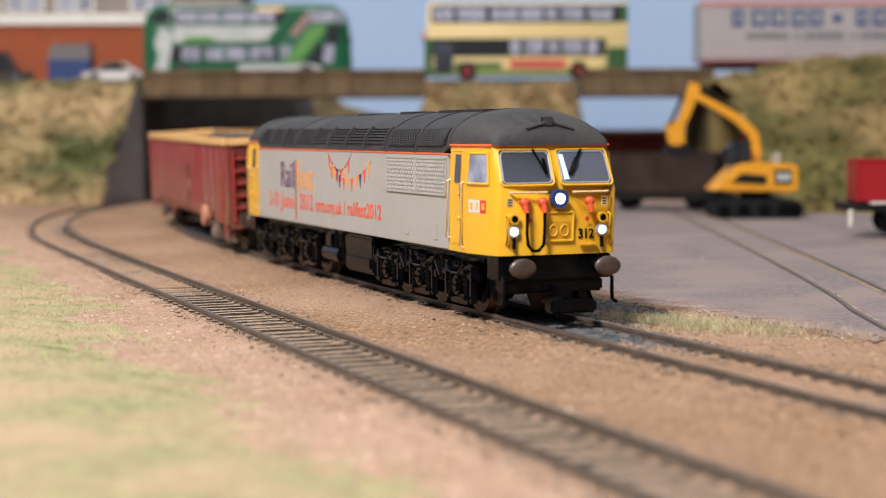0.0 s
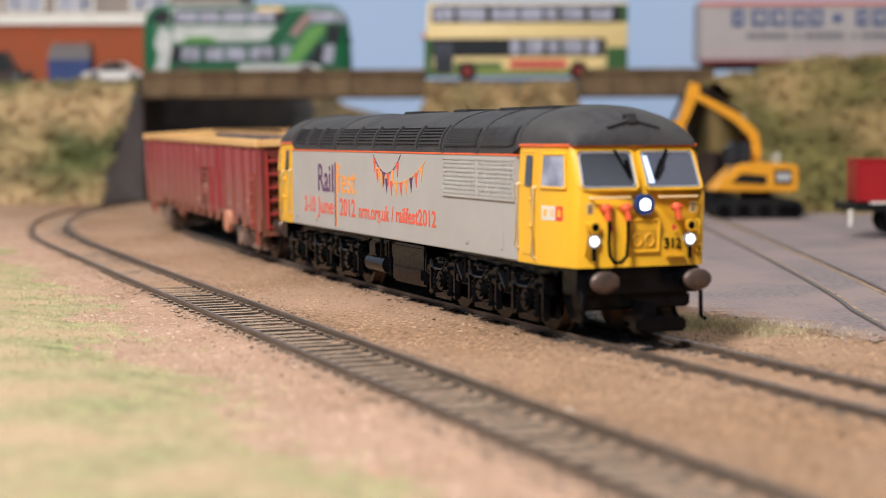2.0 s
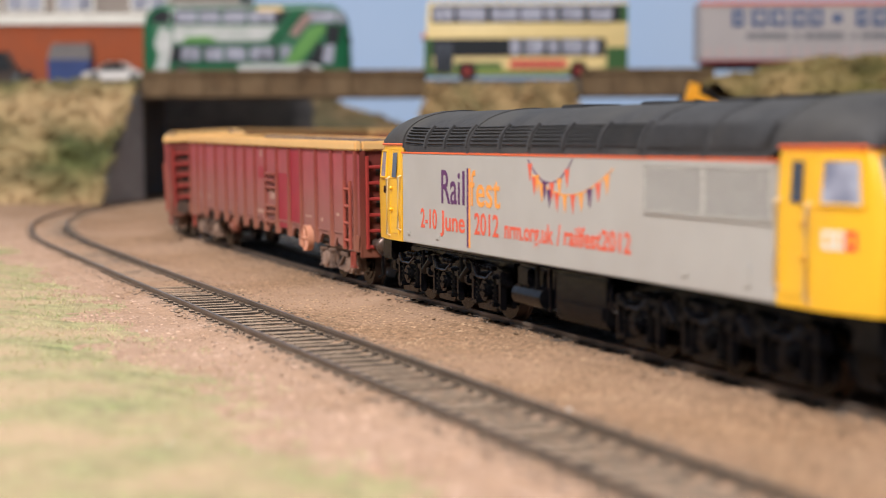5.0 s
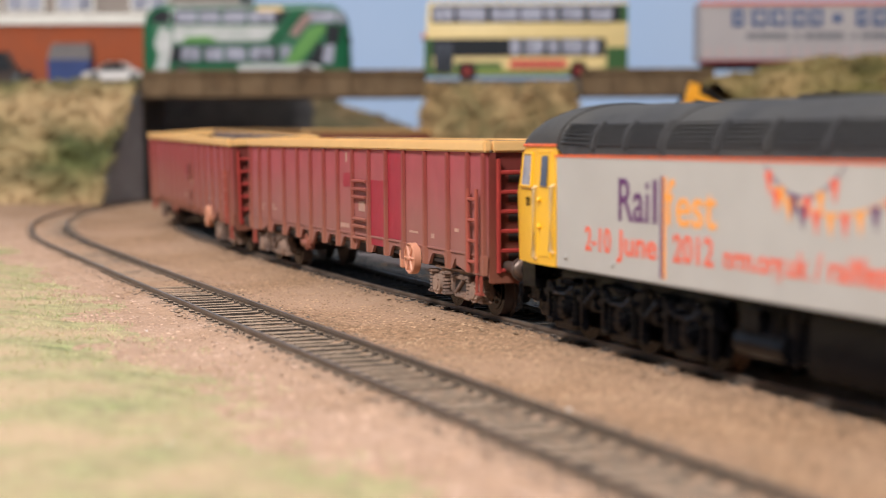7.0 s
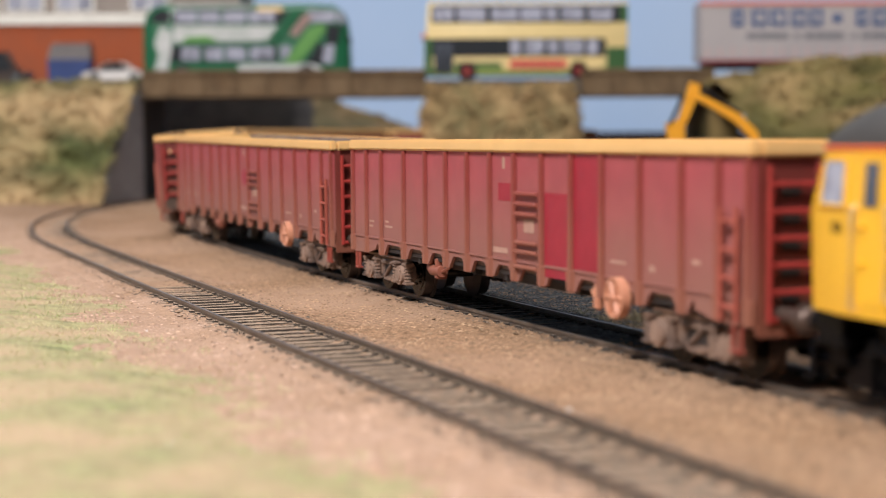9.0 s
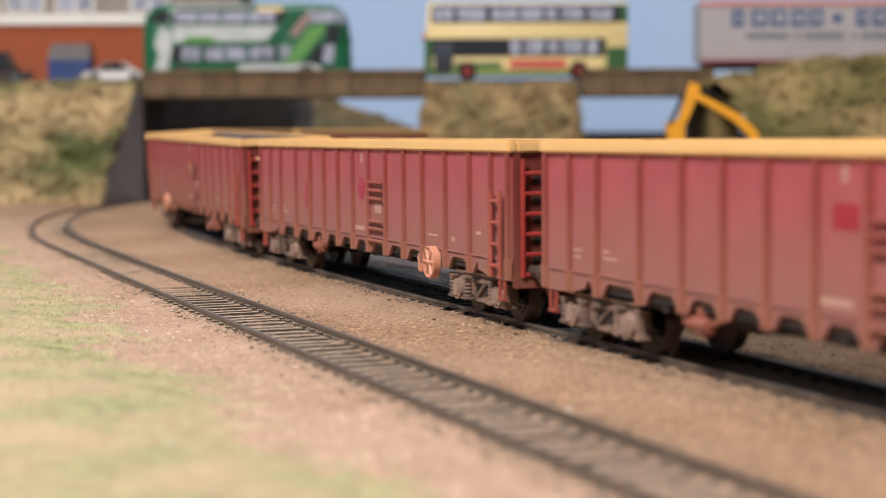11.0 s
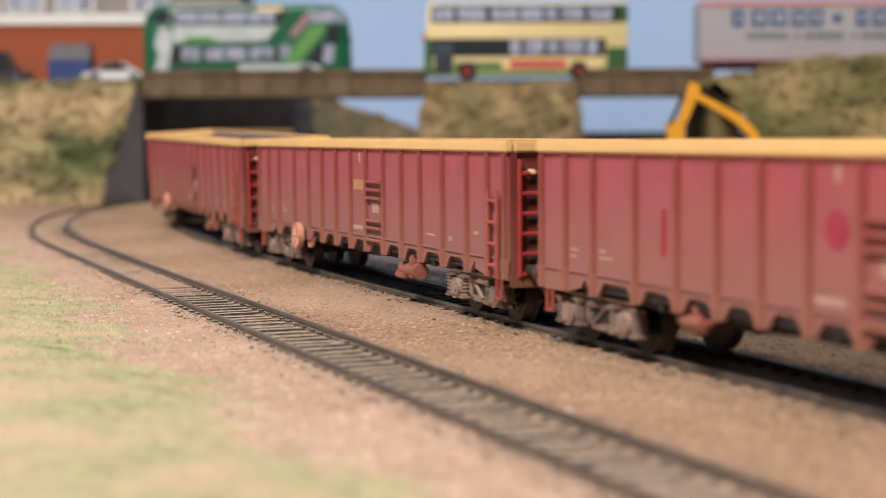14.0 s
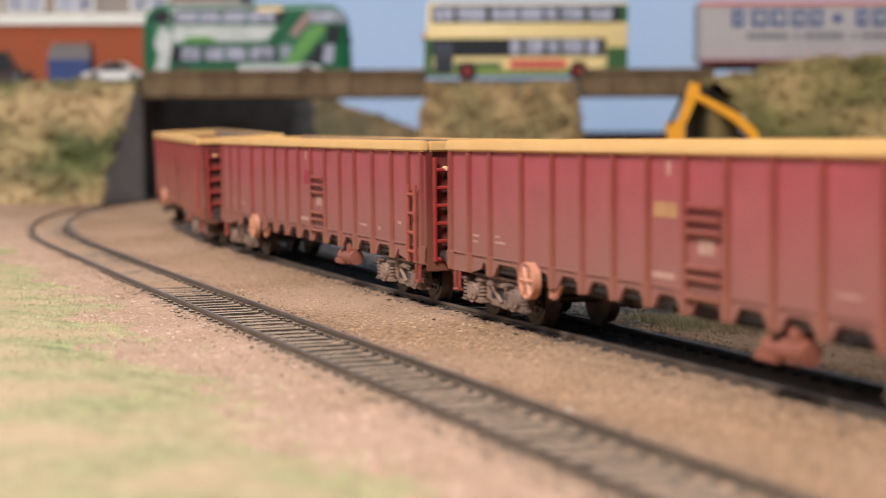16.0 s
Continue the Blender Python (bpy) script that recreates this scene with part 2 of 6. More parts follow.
def from_track(x, y):
    """How far right of the train's track a place lies (by the near track's bend), and how far along."""
    q = Vector((x, y))
    s = (q - START).dot(AHEAD)
    if s >= BEND:
        return (q - START).dot(RIGHT), s
    way = q - HUB
    turn = math.atan2(-RIGHT.y, -RIGHT.x) - math.atan2(way.y, way.x)
    turn = (turn + math.pi) % (2 * math.pi) - math.pi
    return BOW - way.length, BEND - max(turn, 0.0) * BOW


def ground_height(x, y):
    side, s = from_track(x, y)
    z = -2.75 + 0.8 * rough(x, y, 0.03) + 0.35 * rough(x, y, 0.2, 5.0)
    own = side if s >= TRAIN_BEND else TRAIN_BOW - (Vector((x, y)) - TRAIN_HUB).length
    for d, far_end in ((abs(own), 45.0), (abs(side + 65.8), 230.0)):
        if d < 7.2:
            deep = min(max((s + 150) / 80.0, 0.0), 1.0) * min(max((far_end - s) / 60.0, 0.0), 1.0)
            z = -1.58 - 0.44 * deep + 0.2 * rough(x, y, 0.02, 3.0) + 0.25 * rough(x, y, 0.3, 3.0)
        elif d < 15.5:
            z = (-1.7 if d < 10.5 else -1.42) + 0.4 * rough(x, y, 0.25, 9.0)
        elif d < 20:
            z += 0.6
    if side < -92:
        z += min((-92 - side) / 40.0, 1.0) * 1.8
    return z + lift(s, own if side > -40 else side)


def ground_sheet():
    verts, faces = [], []
    xs = list(np.arange(-300, 240, 2.4))
    ys = list(np.arange(120, 900, 2.4)) + list(np.arange(900, 2000, 16.0))
    xs = [-1750.0, -900.0, -500.0] + [float(v) for v in xs] + [400.0, 900.0, 1750.0]
    ys = [-350.0, -100.0, 50.0] + [float(v) for v in ys]
    for y in ys:
        for x in xs:
            verts.append((x * MM, y * MM, ground_height(x, y) * MM))
    w = len(xs)
    for j in range(len(ys) - 1):
        for i in range(w - 1):
            a = j * w + i
            faces.append((a, a + 1, a + w + 1, a + w))
    data = bpy.data.meshes.new("ground")
    data.from_pydata(verts, [], faces)
    data.materials.append(M_EARTH)
    data.shade_smooth()
    return tagged(new("ground", data), "sandy brown scenic earth with fine grit", "ground", kind="structure")


ground_sheet()


def hall_floor():
    """The plain floor of the hall, to the horizon, and the frame that carries the layout."""
    bm = bmesh.new()
    a, b = -40000, 40000
    loft(bm, [[(a, a, -920), (b, a, -920), (b, b, -920), (a, b, -920)], [(a, a, -900), (b, a, -900), (b, b, -900), (a, b, -900)]])
    single("floor", bm, mat("hall_floor", (0.22, 0.20, 0.18), 0.6, vary=0.1, grain=3, second=(0.26, 0.23, 0.2), second_scale=0.5), "plain grey-brown hall floor", "floor", kind="structure", smooth=False)
    bm = bmesh.new()
    box(bm, -1750, 1750, -350, 1985, -110, -9, 2)
    single("baseboard", bm, mat("plywood_board", (0.34, 0.24, 0.14), 0.7, vary=0.2, grain=30, second=(0.28, 0.19, 0.11), second_scale=5), "plain wooden baseboard under the layout", "baseboard", kind="structure")
    for k in range(6):
        bm = bmesh.new()
        x, y = (-1650, 0, 1650)[k % 3], (-280, 1900)[k // 3]
        box(bm, x - 25, x + 25, y - 25, y + 25, -900, -110, 2)
        single("trestle_leg", bm, M_SLEEPER, "square wooden leg under the baseboard", "leg", kind="structure")


hall_floor()


def yard():
    outline = [on_track(-800, 30)[0], on_track(-600, 30)[0], on_track(-500, 30)[0], on_track(-380, 30)[0], on_track(-250, 30)[0], on_track(-150, 36)[0], Vector((44, 520)), Vector((60, 474)), Vector((80, 432)),
               Vector((98, 396)), Vector((140, 345)), Vector((420, 330)), Vector((420, 1230))]
    bm = bmesh.new()
    pts = []
    for a, b in zip(outline, outline[1:] + outline[:1]):
        n = max(1, int((b - a).length / 5))
        for k in range(n):
            q = a.lerp(b, k / n)
            pts.append((q.x + 4 * rough(q.x, q.y, 0.06, 2), q.y + 4 * rough(q.x, q.y, 0.06, 7)))
    loft(bm, [[(x, y, -7) for x, y in pts], [(x, y, -1.9) for x, y in pts]])
    return single("yard_ground", bm, M_YARD, "pale grey concrete yard surface with cracks", "yard", kind="structure", smooth=False)


yard()


def siding():
    """Two rails sunk in the yard, easing away from the running line."""
    line = thing("railway_track_siding", "rusty siding rails sunk flush in grey concrete", "railway track", kind="structure")

    def mid(y):
        return 119 + 18 * ((y - 450) / 268.0) ** 0.75 if y > 450 else 119 - (450 - y) * 0.06

    for off in (-9.0, 9.0):
        bm = bmesh.new()
        rings = []
        for i in range(80):
            y = 345 + i * 9.0
            x = mid(y) + off
            rings.append([(x - 0.6, y, -3.5), (x - 0.6, y, -1.2), (x + 0.6, y, -1.2), (x + 0.6, y, -3.5)])
        loft(bm, rings)
        part("rail", bm, M_RAIL_DULL, line, "dark rusty rail")
        bm = bmesh.new()
        for i in range(170):
            y = 350 + i * 4.2
            x = mid(y) + off + (1.6 if off < 0 else -1.6)
            box(bm, x - 0.8, x + 0.8, y - 1.0, y + 1.0, -3.2, -1.6 + random.uniform(-0.2, 0.1))
        tagged(part("rail_chairs", bm, M_SLEEPER, line, "small dark rail chairs", smooth=False), kind="stuff")
    return line


siding()


# ---- grass and grit ----
def scatter(name, label, category, spots, material, shape):
    """Many small pieces in one mesh; shape(spot) gives vertices and faces."""
    verts, faces = [], []
    for q in spots:
        v, f = shape(q)
        n = len(verts)
        verts += [(a * MM, b * MM, c * MM) for a, b, c in v]
        faces += [tuple(i + n for i in t) for t in f]
    data = bpy.data.meshes.new(name)
    data.from_pydata(verts, [], faces)
    data.materials.append(material)
    return tagged(new(name, data), label, category, kind="stuff")


def pebble(q):
    x, y, z, r = q
    a = random.uniform(0, 6.28)
    wide, tall = random.uniform(0.8, 1.3), random.uniform(0.08, 0.36)
    pts = []
    for size, up in ((1.15, -0.2), (0.48, tall)):
        for k in range(4):
            t = a + k * 1.57 + random.uniform(-0.4, 0.4)
            pts.append((x + r * size * wide * math.cos(t), y + r * size * math.sin(t), z + r * (up + random.uniform(-0.12, 0.12))))
    return pts, [(0, 1, 5, 4), (1, 2, 6, 5), (2, 3, 7, 6), (3, 0, 4, 7), (4, 5, 6), (4, 6, 7)]


def blade(q):
    x, y, z, h = q
    a = random.uniform(0, 6.28)
    dx, dy = math.cos(a), math.sin(a)
    lean = random.uniform(0.4, 1.5) * h
    b = random.uniform(0, 6.28)
    w = 0.065
    return [(x - dx * w, y - dy * w, z), (x + dx * w, y + dy * w, z), (x + math.cos(b) * lean, y + math.sin(b) * lean, z + h)], [(0, 1, 2)]


M_GRIT = mat("mixed_grit", (0.30, 0.187, 0.112), 0.9, island=0.55, vary=0.3, grain=160, bump=0.0, second=(0.42, 0.28, 0.17), second_scale=220, amount=0.3)
M_TUFT = mat("dry_tuft_fibre", (0.56, 0.48, 0.30), 0.8, island=0.35, vary=0.3, grain=300, bump=0.0, second=(0.33, 0.32, 0.16), second_scale=60, amount=0.4)
M_GRIT_DARK = mat("dusty_ballast_grit", (0.125, 0.09, 0.066), 0.85, island=0.45, vary=0.4, grain=160, bump=0.0, second=(0.24, 0.175, 0.125), second_scale=220, amount=0.35)
M_STRAW = mat("straw_grass_fibre", (0.60, 0.51, 0.30), 0.8, island=0.35, vary=0.4, grain=300, bump=0.0, second=(0.34, 0.40, 0.16), second_scale=40, amount=0.55)

M_GRIT_PINK = mat("pink_grit", (0.42, 0.27, 0.185), 0.9, island=0.35, vary=0.3, grain=160, bump=0.0, second=(0.60, 0.42, 0.33), second_scale=220, amount=0.4)
spots, dark_spots, pink_spots = [], [], []
for k in range(80000):
    y = 200 + 560 * random.random() ** 1.25
    x = random.uniform(-0.3, 0.3) * y
    side, s = from_track(x, y)
    if side > 60 or side < -112:
        continue
    d = min(abs(side), abs(side + 65.8))
    z = ground_height(x, y)
    if d < 8.2 and (side < -40 and s < -110 + random.gauss(0, 25) or s > (230 if side < -40 else 30) + random.gauss(0, 30)):
        spots.append((x, y, z, random.uniform(0.2, 0.5)))
    elif d < 8.2 or (9.4 < d < 15 and random.random() < 0.45):
        dark_spots.append((x, y, z, random.uniform(0.2, 0.6)))
    else:
        (pink_spots if side < -76 + random.gauss(0, 7) else spots).append((x, y, z, random.uniform(0.14, 0.5) if random.random() < 0.985 else random.uniform(0.5, 0.8)))
for k in range(15000):
    s = random.uniform(-105, 215) + random.gauss(0, 12)
    q, h = on_track(s, -65.8 + random.uniform(-7.6, 7.6))
    dark_spots.append((q.x, q.y, ground_height(q.x, q.y) - 0.05, random.uniform(0.25, 0.6)))
# Dark crumbs beyond the far rail stand in for the train's shadow.
for k in range(2600):
    s = random.uniform(-20, 110)
    q, h = on_track(s, 10 + abs(random.gauss(0, 6)))
    dark_spots.append((q.x, q.y, ground_height(q.x, q.y), random.uniform(0.2, 0.55)))
scatter("grit", "loose sandy grit strewn between the tracks", "gravel", spots, M_GRIT, pebble)
scatter("pink_grit", "fine pale pink grit beside the empty track", "gravel", pink_spots, M_GRIT_PINK, pebble)
scatter("ballast_edge", "dusty brown ballast crumbs round the sleepers, some standing for the train's shade", "ballast", dark_spots, M_GRIT_DARK, pebble)

# broken earth chips along the edge of the yard and strewn on it
spots = []
for k in range(5200):
    t = random.random()
    if t < 0.7:
        y = random.uniform(380, 545)
        x = 98 - (y - 396) * 0.47 + random.gauss(0, 5)
    else:
        y = random.uniform(400, 950)
        x = random.uniform(60, 0.28 * y + 20)
    if from_track(x, y)[0] < 34:
        continue
    spots.append((x, y, max(ground_height(x, y), -1.9), random.uniform(0.15, 0.6) if t < 0.7 else random.uniform(0.1, 0.35)))
M_CHIP = mat("reddish_earth_chips", (0.26, 0.165, 0.12), 0.95, vary=0.4, grain=160, bump=0.0, second=(0.34, 0.27, 0.24), second_scale=120, amount=0.4)
scatter("earth_chips", "reddish broken earth chips at the yard edge", "gravel", spots, M_CHIP, pebble)
# a few white grains added as painted glints
spots = [(-41, 248, -0.6, 0.55), (-22, 323, -1.6, 0.45), (10, 241, -1.8, 0.45), (4.6, 241, -1.8, 0.3), (21, 277, -0.6, 0.4), (-72, 402, -1.4, 0.4), (52, 368, -1.8, 0.4), (100, 640, -1.6, 0.5)]
scatter("glint_grains", "white glossy grains added as glints in the grit", "gravel", spots, mat("white_glint", (0.95, 0.93, 0.9), 0.15, vary=0.02, bump=0.0), pebble)

# dark fine ballast beyond and between the running rails, train's shade in its colour
spots = []
for k in range(42000):
    s = random.uniform(-420, 30) + random.gauss(0, 15)
    side = random.uniform(-7.5, 46) * (1 if random.random() < 0.75 else 0.5) if s < -6 + random.gauss(0, 8) else random.uniform(-7.5, 8)
    q, h = on_track(s, side)
    spots.append((q.x, q.y, ground_height(q.x, q.y) + 0.1, random.uniform(0.3, 0.75)))
M_COAL = mat("shade_darkened_grey_ballast", (0.05, 0.052, 0.057), 0.6, island=0.4, vary=0.5, grain=200, bump=0.0, second=(0.13, 0.125, 0.125), second_scale=260, amount=0.4)
scatter("dark_ballast", "grey fine ballast darkened for the train's shade on the running line", "ballast", spots, M_COAL, pebble)


def verge_cover(x, y, side):
    """How thick the grass lies: below zero there is none."""
    edge = min((-side - 92) / 26.0, 1.0)
    return 0.75 * edge - 0.25 + 0.55 * rough(x, y, 0.022, 3) + 0.35 * rough(x, y, 0.09, 7)


def grass_sheet():
    bm = bmesh.new()
    rows = []
    for i in range(190):
        s = -420 + i * 3.6
        row = []
        for j in range(60):
            side = -(86 + j * (2.2 + j * 0.035))
            q, h = on_track(s, side)
            thick = max(-0.7, min(1.4 * verge_cover(q.x, q.y, side), 0.9))
            row.append(bm.verts.new((q.x, q.y, ground_height(q.x, q.y) + thick + 0.35 * rough(q.x, q.y, 0.25, 6))))
        rows.append(row)
    for a, b in zip(rows, rows[1:]):
        for j in range(59):
            bm.faces.new((a[j], a[j + 1], b[j + 1], b[j]))
    return single("grass_verge", bm, M_GRASS, "pale green and straw scatter grass verge", "grass", kind="stuff")


grass_sheet()
spots = []
for k in range(60000):
    s = random.uniform(-400, 240)
    side = -(88 + 160 * random.random() ** 1.4)
    q, h = on_track(s, side)
    cover = verge_cover(q.x, q.y, side)
    if abs(q.x) > 0.34 * q.y + 10 or cover + random.uniform(-0.25, 0.25) < -0.05:
        continue
    spots.append((q.x, q.y, ground_height(q.x, q.y) + max(0.0, min(cover, 0.6)), random.uniform(0.4, 1.5) * (1.8 if random.random() < 0.05 else 1)))
scatter("verge_grass_blades", "short static grass fibres, green and straw", "grass", spots, M_STRAW, blade)
spots = []
for k in range(6500):
    u = random.gauss(0, 1)
    v = random.gauss(0, 1)
    x, y = 66 + 17 * u + 5 * v, 416 - 14 * u + 7 * v
    side, s = from_track(x, y)
    if side < 18 or rough(x, y, 0.09, 21) < -0.25:
        continue
    spots.append((x, y, max(ground_height(x, y), -2.4), random.uniform(0.8, 3.8) * max(0.25, 1 - 0.28 * math.hypot(u, v))))
scatter("trackside_tuft_blades", "straw-green tuft of static grass beside the track", "grass", spots, M_TUFT, blade)


# ---- bridge, banks and backdrop ----
def backdrop():
    bm = bmesh.new()
    pts = [(-1700, 900), (-1500, 1700), (-1000, 1880), (1000, 1880), (1500, 1700), (1700, 900)]
    loft(bm, [[(x, y, -10) for x, y in pts], [(x, y, 800) for x, y in pts], [(x, y + 6, 800) for x, y in pts], [(x, y + 6, -10) for x, y in pts]], closed=False)
    return single("backdrop_sky", bm, M_SKY, "plain painted pale blue sky board", "backdrop", kind="structure", smooth=False)


backdrop()


def block(name, x0, x1, y0, y1, z0, z1, material, label, category, bevel=0.5, kind="structure"):
    bm = bmesh.new()
    box(bm, x0, x1, y0, y1, z0, z1, bevel)
    return single(name, bm, material, label, category, kind=kind)


DECK = 1265.0
ROAD = 89.0
block("bridge_deck", -600, 560, DECK + 8, 1420, 78, ROAD, M_ROAD, "grey road deck on the bridge", "bridge deck", 0.3)


def parapet(x0, x1, name):
    line = thing(name, "weathered brown stone bridge parapet beam", "bridge parapet", kind="structure")
    bm = bmesh.new()
    box(bm, x0, x1, DECK + 2, DECK + 8, 75.6, 96, 0.4)
    part("beam", bm, M_STONE, line)
    x = x0
    while x < x1 - 1:
        w = min(random.uniform(18, 26), x1 - x)
        bm = bmesh.new()
        box(bm, x + 0.3, x + w - 0.3, DECK + random.uniform(-0.3, 0.3), DECK + 2.2, 76, 92.5, 0.5)
        part("stone_panel", bm, M_STONE, line)
        bm = bmesh.new()
        box(bm, x + 0.2, x + w - 0.2, DECK - 1.2, DECK + 9, 93, 96.6, 0.5)
        part("coping_stone", bm, M_STONE, line)
        x += w
    return line


parapet(-228, -13, "bridge_parapet_west")
parapet(105, 206, "bridge_parapet_east")


def heap(name, label, place, nu, nv, material, amp=5.0, scale=0.05, crumbs=None):
    """A lumpy bank: place(u, v) gives the bare slope, u and v from 0 to 1."""
    bm = bmesh.new()
    rows = []
    for j in range(nv + 1):
        row = []
        for i in range(nu + 1):
            x, y, z = place(i / nu, j / nv)
            n = Vector((rough(x + z, y, scale, 1), rough(x, y + z, scale, 4), rough(x, y - z, scale, 8)))
            n2 = Vector((rough(x + z, y, scale * 4, 1), rough(x, y + z, scale * 4, 4), rough(x, y - z, scale * 4, 8)))
            row.append(bm.verts.new((x + n.x * amp + n2.x * amp * .35, y + n.y * amp + n2.y * amp * .35, z + n.z * amp * 0.7 + n2.z * amp * .3)))
        rows.append(row)
    for a, b in zip(rows, rows[1:]):
        for i in range(nu):
            bm.faces.new((a[i], a[i + 1], b[i + 1], b[i]))
    spots = [tuple(v.co) + (random.uniform(0.8, 2.6),) for v in random.sample(list(bm.verts), int(len(bm.verts) * 0.55))]
    spots = [(x + random.uniform(-2, 2), y + random.uniform(-2, 2), z + 0.3, r) for x, y, z, r in spots]
    scatter(name + "_scatter", "crumbs of foam scatter on the bank", "scatter", spots, crumbs or M_TURF, pebble)
    return single(name, bm, material, label, "embankment", kind="structure")


M_TURF = mat("mixed_foam_scatter", (0.11, 0.115, 0.036), 0.95, island=0.35, vary=0.4, grain=60, bump=0.0, second=(0.38, 0.26, 0.13), second_scale=15, amount=0.5)

M_TURF_TAN = mat("tan_foam_scatter", (0.36, 0.235, 0.11), 0.95, island=0.35, vary=0.4, grain=60, bump=0.0, second=(0.24, 0.185, 0.075), second_scale=22, amount=0.4)
M_FARBANK = mat("dull_brown_scatter", (0.17, 0.115, 0.06), 0.95, vary=0.4, grain=60, bump=1.0, second=(0.10, 0.085, 0.045), second_scale=25, amount=0.45, bump_scale=300)
M_TURF_DARK = mat("dark_foam_scatter", (0.12, 0.10, 0.035), 0.95, island=0.4, gloss=0.2, vary=0.5, grain=60, bump=0.0, second=(0.26, 0.175, 0.075), second_scale=16, amount=0.42)


def rise(v, top):
    return -6 + (top + 6) * min(max(v, 0), 1) ** 0.75


def west_bank(u, v):
    x = -620 + 378 * u
    v = v * 1.6
    x += 12 * min(v, 1) * u
    return x, 1186 + 82 * v - 25 * (1 - u) - (8 if u > 0.97 else 0), rise(v, ROAD - 1)


def east_bank(u, v):
    v = v * 1.7
    top = 84 + 15 * min(u * 6, 1)
    x = 196 + 420 * u + 26 * (1 - min(v, 1)) * (0.35 - u)
    return x, 1010 + 165 * v - 60 * u, rise(v, top)


def pier_face(u, v):
    t = (u - 0.5) * math.pi
    half = 54 + 13 * (1 - v)
    return 43 + half * max(-1, min(1, 1.2 * math.sin(t))), DECK + 2 - 26 * max(0, math.cos(t)) ** 0.4 * (1.5 - 0.5 * v), -6 + 91 * v


heap("embankment_west", "lumpy grassy bank of green and straw scatter", west_bank, 130, 60, M_SCENIC, 6.5)
heap("embankment_east", "lumpy grassy bank of straw and olive scatter", east_bank, 140, 64, M_SCENIC_OLIVE, 7.0, crumbs=M_TURF_DARK)
heap("bridge_pier_mound", "straw-brown scatter-covered rock pier under the bridge", pier_face, 70, 44, M_SCENIC_BROWN, 3.0, crumbs=M_TURF_TAN)
block("bridge_pier", -10, 96, DECK - 8, 1380, -6, 84, M_SCENIC_BROWN, "straw-brown pier body under the bridge", "bridge pier", 1.0)


M_WING = mat("grey_wing_wall_stone", (0.36, 0.365, 0.39), 0.85, vary=0.25, grain=150, bump=0.5, second=(0.33, 0.33, 0.35), second_scale=35)


def wing_wall():
    bm = bmesh.new()
    rings = []
    for i in range(13):
        u = i / 12.0
        x, y, top = -228 - 18 * u, DECK + 8 - 72 * u, 79 - 84 * u ** 1.5
        rings.append([(x, y, -6), (x, y, top), (x - 7, y - 1.5, top), (x - 7, y - 1.5, -6)])
    loft(bm, rings)
    return single("wing_wall", bm, M_WING, "dark grey sloping stone wing wall of the bridge", "wing wall", kind="structure")


wing_wall()
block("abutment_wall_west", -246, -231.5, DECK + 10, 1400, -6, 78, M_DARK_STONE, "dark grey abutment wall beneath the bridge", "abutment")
block("abutment_wall_east", 203, 226, DECK + 4, 1400, -6, 78, M_SCENIC_OLIVE, "olive scatter-covered abutment wall beneath the bridge", "abutment")
# Added backing wall: the dark under the bridge is put into its colour.
block("opening_shade_wall", -330, -100, 1560, 1580, -6, 92, M_DARK_STONE, "dark backing wall added for the shade in the bridge opening", "retaining wall")


def far_bank(u, v):
    return -118 + 165 * u, 1490 + 60 * v, -6 + (92 - 62 * u) * min(v * 1.4, 1)


heap("far_bank", "brown scatter bank behind the bridge opening", far_bank, 40, 24, M_FARBANK, 5.0, crumbs=M_TURF_DARK)
M_FARWALL = mat("dark_red_brick", (0.012, 0.005, 0.006), 0.9, gloss=0.2, vary=0.3, grain=200, second=(0.018, 0.008, 0.008))
block("far_wall", -40, 330, 1805, 1820, -6, 50, M_FARWALL, "low dark red wall before the sky board", "wall")


# ---- more materials ----
M_GLASS = mat("tinted_glazing", (0.045, 0.05, 0.06), 0.08, vary=0.1, grain=60, bump=0.0, second=(0.10, 0.11, 0.14), second_scale=25, amount=0.4)
# Reflections and cab interior light are put into the next two pane colours.
M_GLASS_PALE = mat("pale_painted_reflection_glazing", (0.40, 0.42, 0.52), 0.12, vary=0.15, grain=70, bump=0.0, second=(0.12, 0.13, 0.2), second_scale=120, amount=0.35)
M_GLASS_GREY = mat("grey_painted_reflection_glazing", (0.15, 0.16, 0.19), 0.1, vary=0.15, grain=60, bump=0.0, second=(0.09, 0.10, 0.14), second_scale=30, amount=0.4)
M_PALEGREY = mat("pale_grey_trim", (0.36, 0.37, 0.40), 0.35, vary=0.1, bump=0.0)
M_LIT = mat("lit_lamp_lens", (0.9, 0.95, 1.0), 0.2, vary=0.0, bump=0.0, emit=(0.85, 0.93, 1.0), power=3.0)
M_CABLIT = mat("lit_cab_strip", (0.7, 0.85, 1.0), 0.2, vary=0.0, bump=0.0, emit=(0.45, 0.65, 1.0), power=0.8)
M_RIMBLUE = mat("dark_blue_lamp_rim", (0.02, 0.05, 0.19), 0.4, vary=0.1)
M_PURPLE = mat("purple_print", (0.11, 0.025, 0.12), 0.5, vary=0.05, bump=0.0)
M_AMBER = mat("amber_print", (0.90, 0.36, 0.07), 0.5, vary=0.05, bump=0.0)
M_CORAL = mat("coral_print", (0.80, 0.12, 0.06), 0.5, vary=0.05, bump=0.0)
M_REDPRINT = mat("red_print", (0.75, 0.04, 0.05), 0.5, vary=0.05, bump=0.0)
